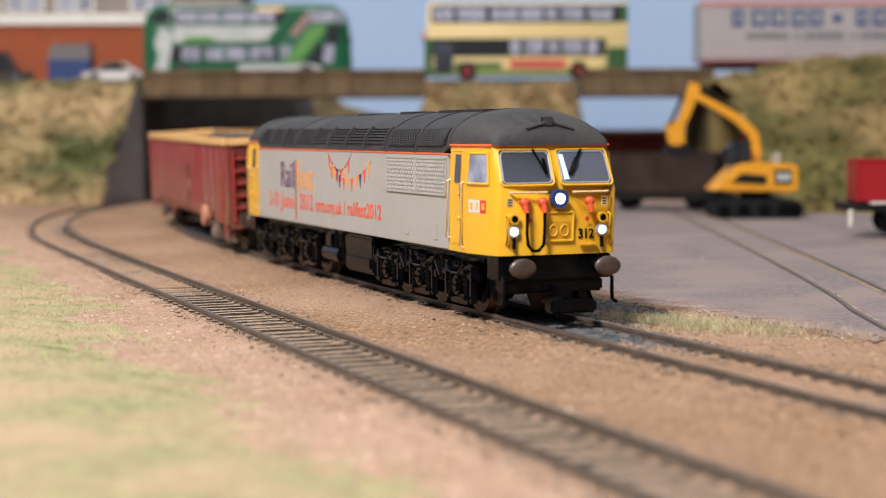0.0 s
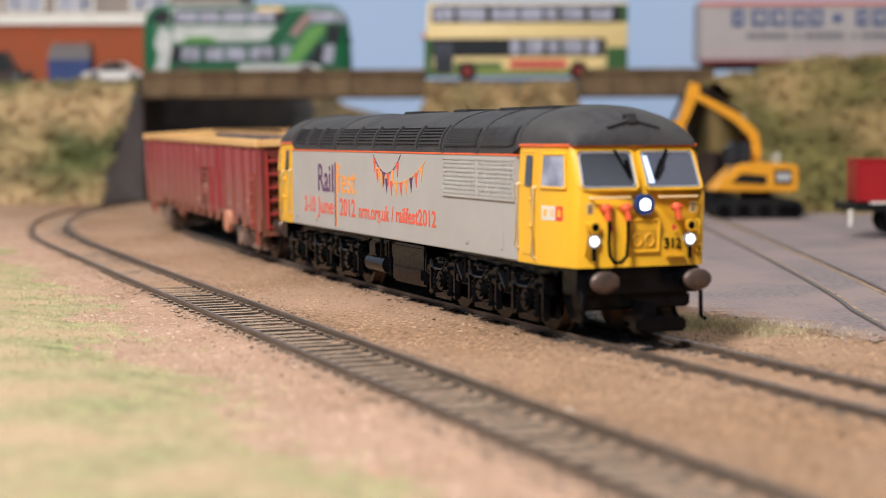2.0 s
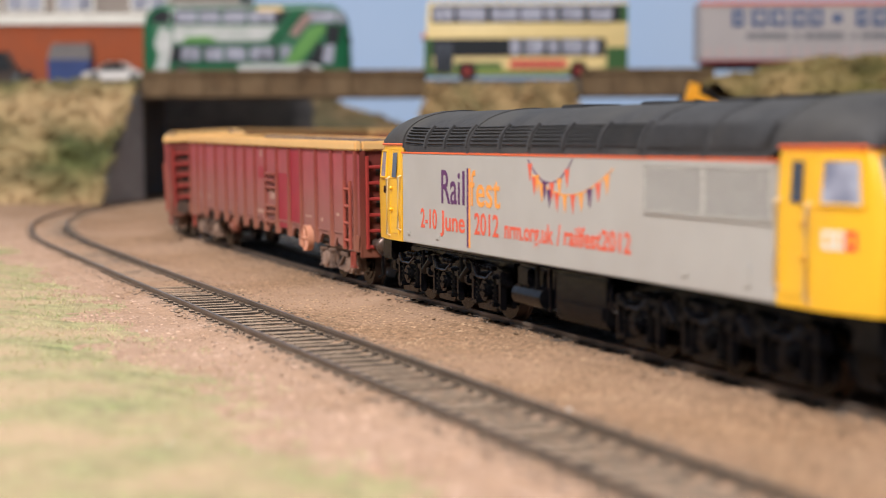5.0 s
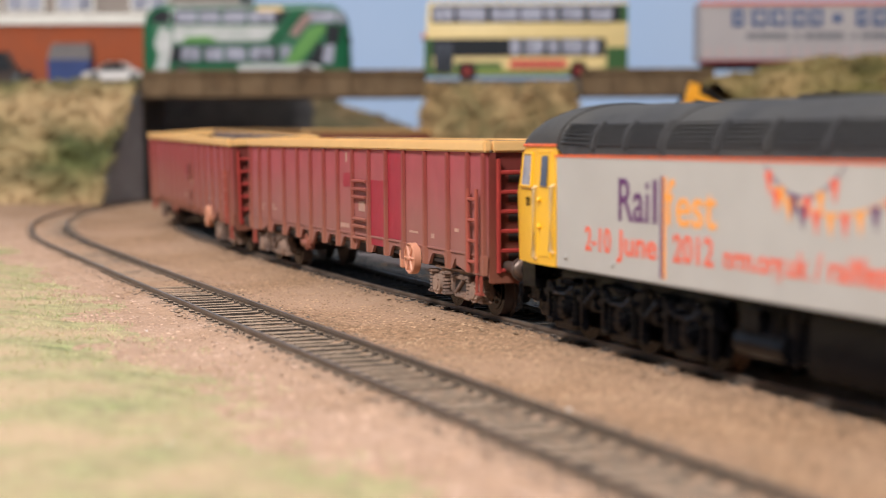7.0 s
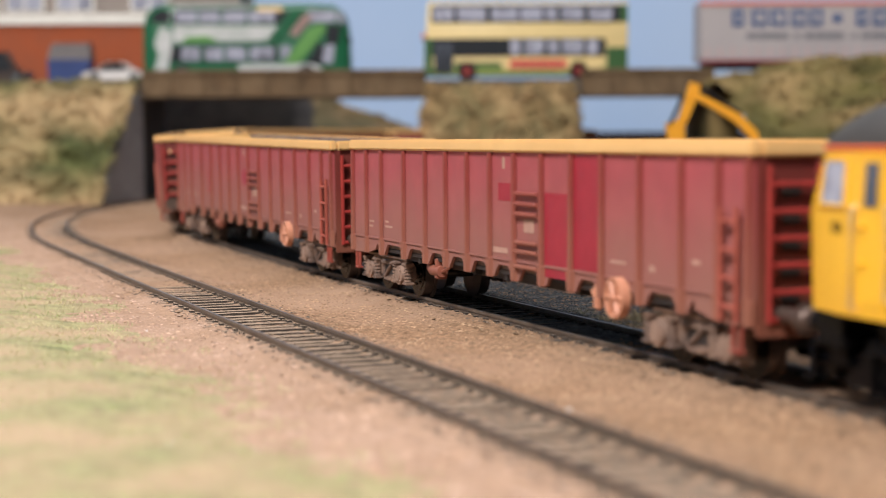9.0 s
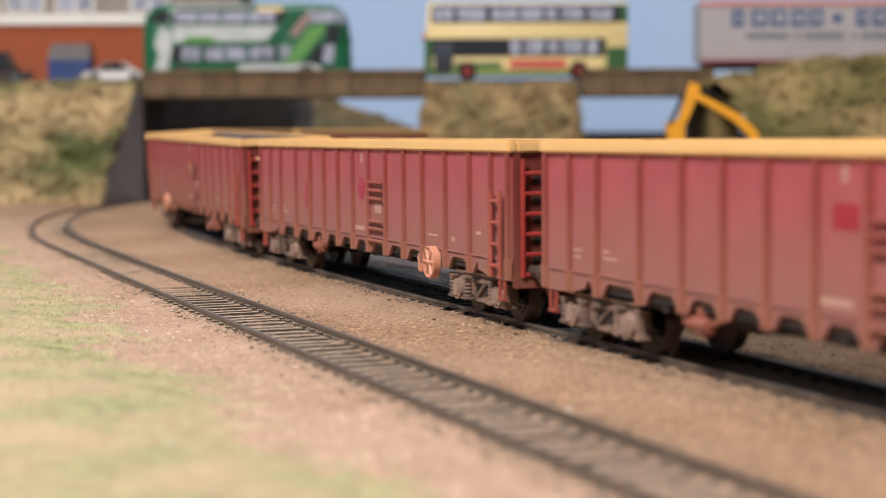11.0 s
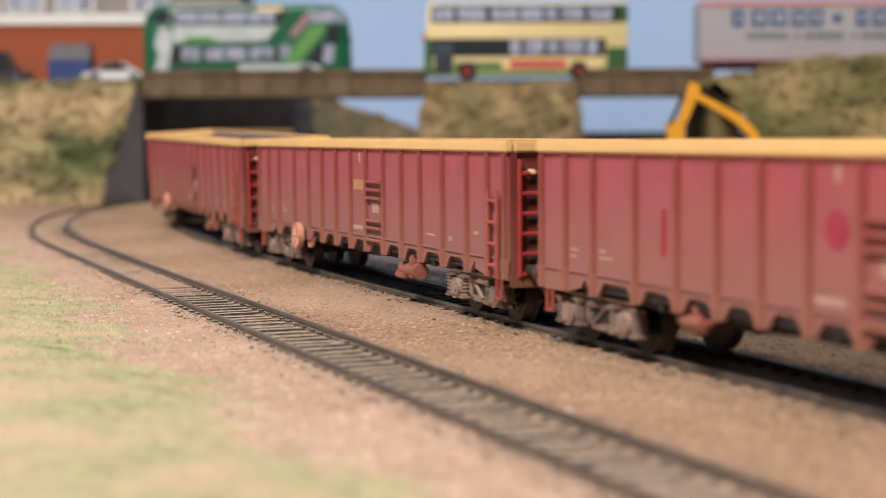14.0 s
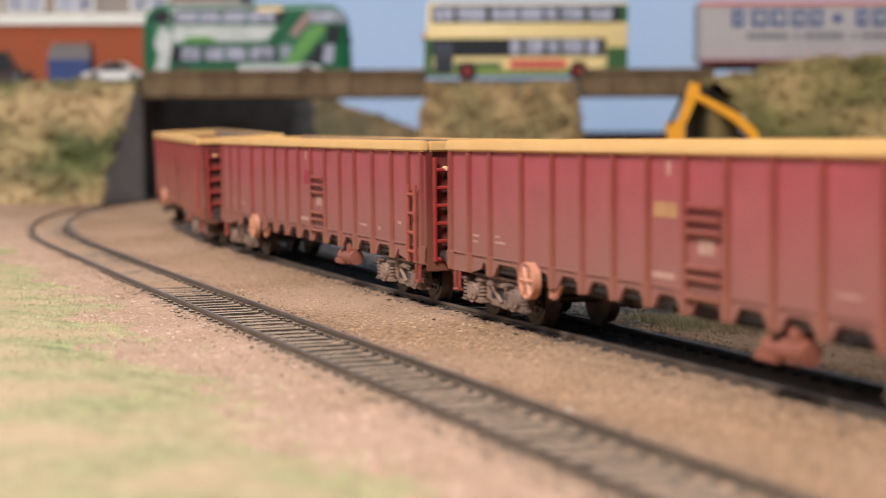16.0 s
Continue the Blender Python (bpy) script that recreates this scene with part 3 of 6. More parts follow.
M_WHITE = mat("off_white_paint", (0.75, 0.72, 0.66), 0.5, vary=0.06, grain=200, bump=0.05)
M_CREAM = mat("cream_handrail", (0.85, 0.62, 0.33), 0.5, vary=0.06, grain=200, bump=0.05)
M_REDORANGE = mat("orange_red_cap", (0.80, 0.12, 0.04), 0.45, vary=0.1, grain=300)
M_STEELBROWN = mat("worn_brown_steel", (0.10, 0.075, 0.065), 0.4, 0.6, vary=0.25, grain=300, second=(0.16, 0.11, 0.09), second_scale=150)
M_WHEEL = mat("bronze_wheel_tyre", (0.22, 0.12, 0.07), 0.42, 0.6, vary=0.25, grain=300, second=(0.08, 0.06, 0.05), second_scale=160)
M_GRILLE = mat("grey_mesh_grille", (0.40, 0.38, 0.35), 0.55, vary=0.1, grain=500, bump=0.2)
M_GRILLE_BACK = mat("grille_shadow", (0.05, 0.05, 0.05), 0.8, vary=0.1)
M_ROOF_DARK = mat("black_louvre", (0.03, 0.03, 0.033), 0.6, vary=0.15, grain=300)
M_MUSTARD = mat("mustard_plate", (0.62, 0.32, 0.02), 0.5, vary=0.2, grain=300)


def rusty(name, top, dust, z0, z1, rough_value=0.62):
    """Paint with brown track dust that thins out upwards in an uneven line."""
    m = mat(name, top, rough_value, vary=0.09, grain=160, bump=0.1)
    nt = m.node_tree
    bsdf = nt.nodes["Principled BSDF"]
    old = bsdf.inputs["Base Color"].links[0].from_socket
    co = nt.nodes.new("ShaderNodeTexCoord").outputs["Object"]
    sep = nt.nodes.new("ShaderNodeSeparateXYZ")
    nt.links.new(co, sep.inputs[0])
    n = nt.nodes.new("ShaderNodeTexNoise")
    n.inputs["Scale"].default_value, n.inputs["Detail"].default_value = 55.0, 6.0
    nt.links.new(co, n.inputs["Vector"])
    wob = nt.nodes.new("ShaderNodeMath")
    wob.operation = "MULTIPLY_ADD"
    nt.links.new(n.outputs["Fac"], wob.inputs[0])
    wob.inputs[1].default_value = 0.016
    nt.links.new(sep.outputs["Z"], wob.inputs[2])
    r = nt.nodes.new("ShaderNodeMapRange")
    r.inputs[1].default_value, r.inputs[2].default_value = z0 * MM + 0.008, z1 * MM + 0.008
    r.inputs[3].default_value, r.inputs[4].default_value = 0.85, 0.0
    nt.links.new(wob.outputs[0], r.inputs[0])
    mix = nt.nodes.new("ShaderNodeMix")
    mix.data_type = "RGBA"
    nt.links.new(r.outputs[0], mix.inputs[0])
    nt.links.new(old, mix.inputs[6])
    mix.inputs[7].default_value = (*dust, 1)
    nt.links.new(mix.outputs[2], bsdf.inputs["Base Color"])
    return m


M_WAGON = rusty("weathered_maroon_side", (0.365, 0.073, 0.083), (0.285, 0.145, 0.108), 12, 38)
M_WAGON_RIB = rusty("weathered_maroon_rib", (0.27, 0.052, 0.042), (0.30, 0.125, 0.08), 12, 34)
# End maroon darker than the sides: shade between wagons put into its colour.
M_WAGON_END = rusty("weathered_shaded_maroon_end", (0.15, 0.024, 0.018), (0.20, 0.07, 0.04), 10, 30)
M_BRIGHT_RED = mat("fresh_red_patch", (0.33, 0.018, 0.035), 0.5, vary=0.08, grain=200)
M_AMBERMARK = mat("faded_amber_print", (0.45, 0.23, 0.10), 0.6, vary=0.15, grain=300)
M_FADED_RED = mat("faded_red_mark", (0.36, 0.018, 0.045), 0.6, vary=0.1, grain=200, second=(0.34, 0.035, 0.06), second_scale=300, amount=0.5)
M_COPPER = mat("copper_brown_plastic", (0.55, 0.245, 0.15), 0.5, vary=0.12, grain=300, bump=0.15)
M_BOGIE = mat("dusty_grey_brown_bogie", (0.15, 0.10, 0.08), 0.75, vary=0.3, grain=300, bump=0.3, second=(0.30, 0.19, 0.135), second_scale=120, amount=0.45)
M_BOGIE_PALE = mat("pale_dusty_axle_box", (0.30, 0.195, 0.145), 0.75, vary=0.3, grain=300, bump=0.3, second=(0.17, 0.11, 0.085), second_scale=150, amount=0.35)

SIDE = Matrix(((1, 0, 0, 0), (0, 0, -1, 0), (0, 1, 0, 0), (0, 0, 0, 1)))     # reads from the -y side
FACE = Matrix(((0, 0, 1, 0), (1, 0, 0, 0), (0, 1, 0, 0), (0, 0, 0, 1)))      # reads from the +x end


def fitted(name, words, x0, x1, base, height, where, place, material, parent, label="", bold=0.0):
    """Letters from x0 to x1, on a base line, with capitals of that height."""
    ob = letters(name, words, height / 0.7, Matrix(), material, parent, label, bold)
    xs = [v.co.x / MM for v in ob.data.vertices]
    k = (x1 - x0) / (max(xs) - min(xs))
    ob.data.transform(Matrix.Scale(MM, 4) @ place @ where @ Matrix.Translation((x0 - min(xs) * k, base, 0)) @ Matrix.Diagonal((k, 1, 1, 1)) @ Matrix.Scale(1 / MM, 4))
    return ob


def wheelset(radius, parent, x, material=None):
    bm = bmesh.new()
    for k in (-1, 1):
        rod(bm, (0, k * 7.2, 0), (0, k * 9.9, 0), radius, 24)
        rod(bm, (0, k * 6.6, 0), (0, k * 7.3, 0), radius + 0.8, 24)
        rod(bm, (0, k * 9.8, 0), (0, k * 10.1, 0), radius * 0.72, 18)
        for i in range(6):
            t = i * math.pi / 3
            ball(bm, (radius * 0.45 * math.cos(t), k * 10.15, radius * 0.45 * math.sin(t)), 0.5, seg=6)
    rod(bm, (0, -12, 0), (0, 12, 0), 1.1, 10)
    ob = part("wheelset", bm, material or M_WHEEL, parent, "bronze-brown wheels on an axle")
    ob.data.materials.append(M_BLACK)
    for f in ob.data.polygons:
        if abs(f.normal.y) > 0.9 and abs(f.center.y) > 9.5 * MM:
            f.material_index = 1
    ob.matrix_basis = at(x, 0, radius)
    return ob


ROLLING = []
SWIVEL = []


def coil(bm, x, y, z0, z1, r):
    rod(bm, (x, y, z0), (x, y, z1), r * 0.62, 8)
    n = 5
    for i in range(n):
        z = z0 + (z1 - z0) * (i + 0.5) / n
        rod(bm, (x, y, z - 0.28), (x, y, z + 0.28), r, 10)


# ---- locomotive ----
def cab_half(x, z):
    """Half width of the cab."""
    if x < 107:
        w = 18.35
    else:
        w = 18.35 - (x - 107) * 0.185
    return w - (max(z - 33, 0) * 0.07)


def nose(z):
    return 120.6 + (z - 16.6) * 0.055 if z < 32.5 else 121.5 - (z - 32.5) * 0.46


def roof_height(x):
    a = abs(x)
    if a < 90:
        return 41.0, 11.2
    u = min((a - 90) / 28.0, 1)
    return 41.0 + 2.2 * min((a - 90) / 6, 1), 11.2 * math.sqrt(max(1 - (u ** 2.4), 0.0)) - 2.2 * min((a - 90) / 6, 1) * (1 - u) + 0.3 * u


def roof_point(x, t, lift=0.0):
    base, h = roof_height(x)
    w = (18.15 if abs(x) < 94 else cab_half(abs(x), 42)) + 0.1
    if abs(x) > 116:
        w -= (abs(x) - 116) * 0.55
    return (x, -(w + lift) * math.cos(t), base + (h + lift) * max(math.sin(t), 0.0) ** 0.8)


def quad_panel(bm, corners, thick):
    a, b, c, d = [Vector(q) for q in corners]
    n = (b - a).cross(d - a).normalized() * thick
    loft(bm, [[a, b, c, d], [a + n, b + n, c + n, d + n]])


def lattice(bm, u0, u1, v0, v1, pitch, place, r):
    """Crossed diagonal wires that fill a rectangle; place(u, v) lays it on the body."""
    tall = v1 - v0
    for way in (1, -1):
        c = u0 - tall * 0.6
        while c < u1 + tall * 0.6:
            ends = []
            for v in (v0, v1):
                ends.append((c + way * 0.6 * (v - (v0 + v1) / 2), v))
            (ua, va), (ub, vb) = ends
            lo, hi = 0.0, 1.0
            du = ub - ua
            for edge, sign in ((u0, 1), (u1, -1)):
                fa, fb = sign * (ua - edge), sign * (ub - edge)
                if fa < 0 and fb < 0:
                    lo, hi = 1.0, 0.0
                elif fa < 0:
                    lo = max(lo, fa / (fa - fb))
                elif fb < 0:
                    hi = min(hi, fa / (fa - fb))
            if hi - lo > 0.02:
                n = 3
                pts = [place(ua + du * f, va + (vb - va) * f) for f in (lo + (hi - lo) * i / n for i in range(n + 1))]
                for q0, q1 in zip(pts, pts[1:]):
                    rod(bm, q0, q1, r, 4)
            c += pitch


def bogie_of_loco(parent, x, flip):
    bm = bmesh.new()
    box(bm, -36, 36, -9, 9, 9.5, 13, 0.5)
    bogie = part("bogie", bm, M_BLACK, parent, "black three-axle bogie")
    bogie.matrix_basis = at(x, 0, 0, 180 if flip else 0)
    for k in (-1, 1):
        y = k * 14.2
        bm = bmesh.new()
        out = [(-38, 9.2), (-34, 7.0), (-31, 4.4), (-24, 4.4), (-20, 7.6), (-8, 7.6), (-4, 4.4), (4, 4.4), (8, 7.6), (20, 7.6), (24, 4.4), (31, 4.4), (34, 7.0), (38, 9.2),
               (38, 12.2), (31, 13.6), (22, 12.4), (12, 13.9), (0, 12.6), (-12, 13.9), (-22, 12.4), (-31, 13.6), (-38, 12.2)]
        prism(bm, out, y - 0.9, y + 0.9)
        box(bm, -36.5, 36.5, y - k * 2.6, y - k * 1.8, 3.4, 14.5, 0.2)
        part("side_frame", bm, M_BLACK, bogie)
        for x0 in (-27.5, 0, 27.5):
            bm = bmesh.new()
            rod(bm, (x0, y + k * 0.4, 7.4), (x0, y + k * 2.4, 7.4), 2.6, 14)
            rod(bm, (x0, y + k * 2.3, 7.4), (x0, y + k * 2.9, 7.4), 1.7, 12)
            box(bm, x0 - 3.4, x0 + 3.4, y - 1.1, y + 1.1, 4.6, 6.4, 0.3)
            for q in (-1.2, 1.2):
                ball(bm, (x0 + q, y + k * 2.9, 7.4), 0.4, seg=6)
            part("axle_box", bm, M_BLACK, bogie)
            for q in (-5.2, 5.2):
                bm = bmesh.new()
                coil(bm, x0 + q, y + k * 1.4, 4.6, 11.0, 0.95)
                box(bm, x0 + q - 1.6, x0 + q + 1.6, y + k * 0.2, y + k * 3.0, 10.6, 11.6, 0.2)
                box(bm, x0 + q - 1.6, x0 + q + 1.6, y + k * 0.2, y + k * 3.0, 3.9, 4.8, 0.2)
                part("spring", bm, M_BLACK, bogie)
            bm = bmesh.new()
            prism(bm, [(x0 - 5.4, 2.6), (x0 + 5.4, 2.6), (x0 + 6.6, 4.6), (x0 + 3.6, 5.2), (x0 - 3.6, 5.2), (x0 - 6.6, 4.6)], y + k * 0.6, y + k * 1.5)
            part("axle_tie", bm, M_BLACK, bogie)
            for q in (-2.4, 0, 2.4):
                bm = bmesh.new()
                ball(bm, (x0 + q, y + k * 1.2, 13.0), 0.75, seg=8)
                part("boss", bm, M_BLACK, bogie)
            for q in (-8.6, 8.6):
                bm = bmesh.new()
                box(bm, x0 + q - 0.8, x0 + q + 0.8, y + k * 0.2, y + k * 1.9, 3.2, 12.6, 0.25)
                box(bm, x0 + q - 1.5, x0 + q + 1.5, y + k * 0.4, y + k * 2.3, 9.4, 11.0, 0.25)
                part("brake_hanger", bm, M_BLACK, bogie)
            bm = bmesh.new()
            pipe(bm, [(x0 - 6, y + k * 2.6, 12.4), (x0 - 3, y + k * 3.0, 10.6), (x0 + 3, y + k * 3.0, 10.6), (x0 + 6, y + k * 2.6, 12.8)], 0.35, 6)
            part("sand_pipe", bm, M_BLACK, bogie)
        for x0 in (-13.8, 13.8):
            bm = bmesh.new()
            rod(bm, (x0 - 2, y + k * 1.2, 12.4), (x0 + 2.5, y + k * 1.6, 9.0), 1.2, 10)
            rod(bm, (x0 + 3, y + k * 1.8, 14.6), (x0 + 3, y + k * 1.8, 8.0), 0.5, 6)
            rod(bm, (x0 - 4, y + k * 1.4, 13.6), (x0 - 6, y + k * 1.2, 5.0), 0.5, 6)
            box(bm, x0 - 2.6, x0 - 0.4, y + k * 0.6, y + k * 2.4, 8.2, 10.2, 0.3)
            part("brake_gear", bm, M_BLACK, bogie)
    for x0 in (-27.5, 0, 27.5):
        ROLLING.append((wheelset(7.5, bogie, x0), x0, 7.5, -1 if flip else 1))
    return bogie


def locomotive():
    loco = thing("diesel_locomotive", "yellow-ended light grey model diesel locomotive with dark roof, headlights lit", "locomotive")
    bm = bmesh.new()
    box(bm, -94, 94, -18.3, 18.3, 16.4, 41, 0.25)
    part("body_side", bm, M_GREY_PAINT, loco, "light grey painted body side")
    for k in (-1, 1):
        bm = bmesh.new()
        box(bm, -95, 95, k * 18.2, k * 18.45, 40.7, 41.2, 0.05)
        part("cantrail_stripe", bm, M_ORANGE, loco, "thin orange cantrail stripe")
        # side grilles: a frame, a dark back and a woven mesh
        for x0 in (47.0, 70.2):
            bm = bmesh.new()
            box(bm, x0, x0 + 22.6, k * 18.3, k * 18.36, 30.6, 39.6)
            grille = part("side_grille", bm, M_GRILLE_BACK, loco, "light grey mesh grille")
            bm = bmesh.new()
            lattice(bm, x0 + 0.2, x0 + 22.4, 30.7, 39.5, 1.3, lambda u, v: (u, k * 18.46, v), 0.2)
            part("mesh", bm, M_GRILLE, grille, smooth=False)
            bm = bmesh.new()
            for a, b, c, d in ((x0 - 0.4, x0 + 0.3, 30.2, 40.0), (x0 + 22.3, x0 + 23.0, 30.2, 40.0)):
                box(bm, a, b, k * 18.3, k * 18.7, c, d, 0.1)
            for c, d in ((30.0, 30.7), (39.4, 40.0)):
                box(bm, x0 - 0.4, x0 + 23.0, k * 18.3, k * 18.7, c, d, 0.1)
            part("grille_frame", bm, M_GREY_PAINT, grille)
        for x0, z0 in ((84, 18.5), (62, 18.7), (-68, 18.4), (-90, 18.6)):
            bm = bmesh.new()
            box(bm, x0, x0 + 2.2, k * 18.25, k * 18.6, z0, z0 + (4.2 if x0 == 84 else 0.9), 0.1)
            part("body_step", bm, M_GREY_PAINT, loco)
    # roof in one shell from end to end
    bm = bmesh.new()
    xs = [-118.0, -117.3, -116, -113, -109, -104, -99, -95, -92, -90, -60, -30, 0, 30, 60, 90, 92, 95, 99, 104, 109, 113, 116, 117.3, 118.0]
    loft(bm, [[roof_point(x, math.pi * i / 26) for i in range(27)] for x in xs])
    part("roof", bm, M_ROOF, loco, "matt dark grey curved roof")
    for x in (-94, -46, 46.5, 70, 94):
        bm = bmesh.new()
        n = 24
        rings = [[roof_point(x + dx, math.pi * i / n, lf) for dx, lf in ((-0.5, -0.3), (-0.5, 0.25), (0.5, 0.25), (0.5, -0.3))] for i in range(n + 1)]
        loft(bm, rings)
        part("roof_rib", bm, M_ROOF, loco)
    for k in (0, 1):
        def rt(x, t, lift=0.0):
            return roof_point(x, math.pi - t if k else t, lift)
        bays = [(-92, -76), (-75, -62), (-61, -47), (-45, -26), (-25, -9), (-8, 9), (10, 27), (28, 45)]
        for a, b in bays:
            bm = bmesh.new()
            quad_panel(bm, [rt(a + 0.5, 0.10, 0.05), rt(b - 0.5, 0.10, 0.05), rt(b - 0.5, 0.55, 0.05), rt(a + 0.5, 0.55, 0.05)], 0.05)
            panel = part("roof_louvre", bm, M_ROOF_DARK, loco, "dark louvred roof panel", smooth=False)
            bm = bmesh.new()
            for i in range(6):
                t = 0.13 + i * 0.075
                loft(bm, [[rt(a + 0.4, t, 0.1), rt(a + 0.4, t + 0.012, 0.45), rt(a + 0.4, t + 0.04, 0.1)],
                          [rt(b - 0.4, t, 0.1), rt(b - 0.4, t + 0.012, 0.45), rt(b - 0.4, t + 0.04, 0.1)]])
            part("slat", bm, M_ROOF_DARK, panel, smooth=False)
            bm = bmesh.new()
            loft(bm, [[rt(b + dx, t, lf) for dx, lf in ((-0.25, -0.2), (-0.25, 0.7), (0.75, 0.7), (0.75, -0.2))] for t in (0.08, 0.2, 0.32, 0.44, 0.58)])
            part("roof_frame", bm, M_ROOF, loco)
        for a, b in ((48, 69), (71.5, 92.5)):
            bm = bmesh.new()
            for t in (0.1, 0.2, 0.3, 0.4):
                quad_panel(bm, [rt(a, t, 0.12), rt(b, t, 0.12), rt(b, t + 0.1, 0.12), rt(a, t + 0.1, 0.12)], 0.05)
            panel = part("roof_mesh_panel", bm, M_ROOF_DARK, loco, "black mesh roof panel", smooth=False)
            bm = bmesh.new()
            lattice(bm, a, b, 0.0, 9.6, 1.35, lambda u, v: rt(u, 0.1 + v * 0.0417, 0.3), 0.2)
            part("mesh", bm, M_ROOF, panel, smooth=False)
    for x0, x1 in ((52, 66), (72, 86), (-20, -8), (20, 30)):
        bm = bmesh.new()
        box(bm, x0, x1, -5, 5, 51.6, 52.6, 0.3)
        part("roof_hatch", bm, M_ROOF_DARK, loco, "low black roof hatch")
    # cabs
    for k in (1, -1):
        bm = bmesh.new()
        zs = (16.4, 32.5, 43.2)
        rings = []
        for x in (94.6, 107, 113, 118):
            xk = x
            rings.append([(k * (xk if z < 33 or x < 117 else 116.6), sgn * cab_half(x, z), z) for sgn in (-1, 1) for z in (zs if sgn == -1 else zs[::-1])])
        rings.append([(k * (nose(z) - 0.5), sgn * (cab_half(120.5, z) - 0.15), z) for sgn in (-1, 1) for z in (zs if sgn == -1 else zs[::-1])])
        rings.append([(k * nose(z), sgn * (cab_half(120.5, z) - 0.9), z) for sgn in (-1, 1) for z in (zs if sgn == -1 else zs[::-1])])
        loft(bm, rings)
        cab = part("cab", bm, M_YELLOW, loco, "bright yellow cab end")
        bm = bmesh.new()
        rim = [(94.6, 43.2), (107, 43.2), (113, 43.2), (116.4, 43.2)]
        for sgn in (-1, 1):
            path = [(k * x, sgn * (cab_half(x, z) + 0.1), z) for x, z in rim] + [(k * (nose(43.2) + 0.1), sgn * 13.8, 43.2), (k * (nose(43.2) + 0.35), 0, 43.4)]
            pipe(bm, path, 0.38, 6)
        part("cantrail_trim", bm, M_ORANGE, cab, "orange trim line")
        # windscreens: raised rims with dark panes
        for sgn in (-1, 1):
            def sc(y, z, lift=0.0):
                return (k * (nose(z) + lift), sgn * y, z)
            corners = [(1.7, 33.5), (14.4, 33.5), (15.0, 34.2), (14.6, 41.5), (13.9, 42.2), (1.5, 42.2), (0.8, 41.5), (0.9, 34.2)]
            bm = bmesh.new()
            loft(bm, [[sc(y, z, 0.05) for y, z in corners], [sc(y, z, 0.3) for y, z in corners]])
            pane = part("windscreen", bm, M_GLASS if sgn * k < 0 else M_GLASS_GREY, cab, "dark tinted windscreen" if sgn * k < 0 else "grey windscreen with reflection and cab light painted in", smooth=False)
            bm = bmesh.new()
            ring = [sc(y + (0.55 if y < 8 else -0.55), z + (0.55 if z < 38 else -0.55), 0.38) for y, z in corners]
            for a, b in zip(ring, ring[1:] + ring[:1]):
                rod(bm, a, b, 0.2, 6)
            part("gasket", bm, M_PALEGREY, pane, "thin pale grey window gasket")
            bm = bmesh.new()
            ring = [sc(y, z, 0.3) for y, z in corners]
            for a, b in zip(ring, ring[1:] + ring[:1]):
                rod(bm, a, b, 0.3, 8)
                ball(bm, a, 0.3, seg=8)
            part("window_rim", bm, M_YELLOW, pane)
            bm = bmesh.new()
            top = sc(5.4 if sgn < 0 else 7.6, 42.2, 0.9)
            low = sc(1.8 + 1.0 if sgn < 0 else 3.4, 36.2, 0.9)
            rod(bm, top, low, 0.32, 6)
            mid = Vector(top).lerp(Vector(low), 0.6)
            rod(bm, mid + Vector((0, 0.5, 1.4)), Vector(low), 0.5, 6)
            part("wiper", bm, M_BLACK, cab, "black windscreen wiper")
            if sgn == 1:
                bm = bmesh.new()
                quad_panel(bm, [sc(2.0, 34.9, 0.36), sc(3.3, 34.9, 0.36), sc(2.6, 40.9, 0.36), sc(1.6, 40.9, 0.36)], 0.05)
                part("light_strip", bm, M_CABLIT, pane, "blue-white cab light glow", smooth=False)
        for sgn in (-1, 1):
            def sd(x, z, lift=0.0):
                return (k * x, sgn * (cab_half(x, z) + lift), z)
            # cab side window
            corners = [(107.4, 33.8), (116.9, 33.8), (115.8, 41.3), (107.6, 41.3)]
            bm = bmesh.new()
            quad_panel(bm, [sd(x, z, 0.02) for x, z in corners], 0.25 * (-sgn * k))
            pane = part("side_window", bm, M_GLASS_PALE, cab, "cab side window with a pale painted reflection", smooth=False)
            bm = bmesh.new()
            ring = [sd(x, z, 0.2) for x, z in corners]
            for a, b in zip(ring, ring[1:] + ring[:1]):
                rod(bm, a, b, 0.34, 8)
            part("window_rim", bm, M_YELLOW, pane)
            # cab door with its window and grab rails
            bm = bmesh.new()
            quad_panel(bm, [sd(x, z, 0.03) for x, z in ((97.2, 18.4), (103.6, 18.4), (103.6, 41.6), (97.2, 41.6))], 0.16 * (-sgn * k))
            door = part("cab_door", bm, M_YELLOW, cab, smooth=False)
            bm = bmesh.new()
            quad_panel(bm, [sd(x, z, 0.22) for x, z in ((98.9, 34.0), (102.3, 34.0), (102.3, 40.9), (98.9, 40.9))], 0.08 * (-sgn * k))
            part("door_window", bm, M_GLASS, door, smooth=False)
            bm = bmesh.new()
            for x in (97.0, 103.9):
                rod(bm, sd(x, 18.2, 0.1), sd(x, 41.8, 0.1), 0.22, 6)
            rod(bm, sd(97, 41.8, 0.1), sd(103.9, 41.8, 0.1), 0.22, 6)
            for z in (25.0, 31.0):
                ball(bm, sd(102.6, z, 0.4), 0.55, seg=8)
            part("door_frame", bm, M_YELLOW, door)
            for x, z0, z1 in ((95.4, 19.5, 34.5), (104.6, 17.6, 34.0)):
                bm = bmesh.new()
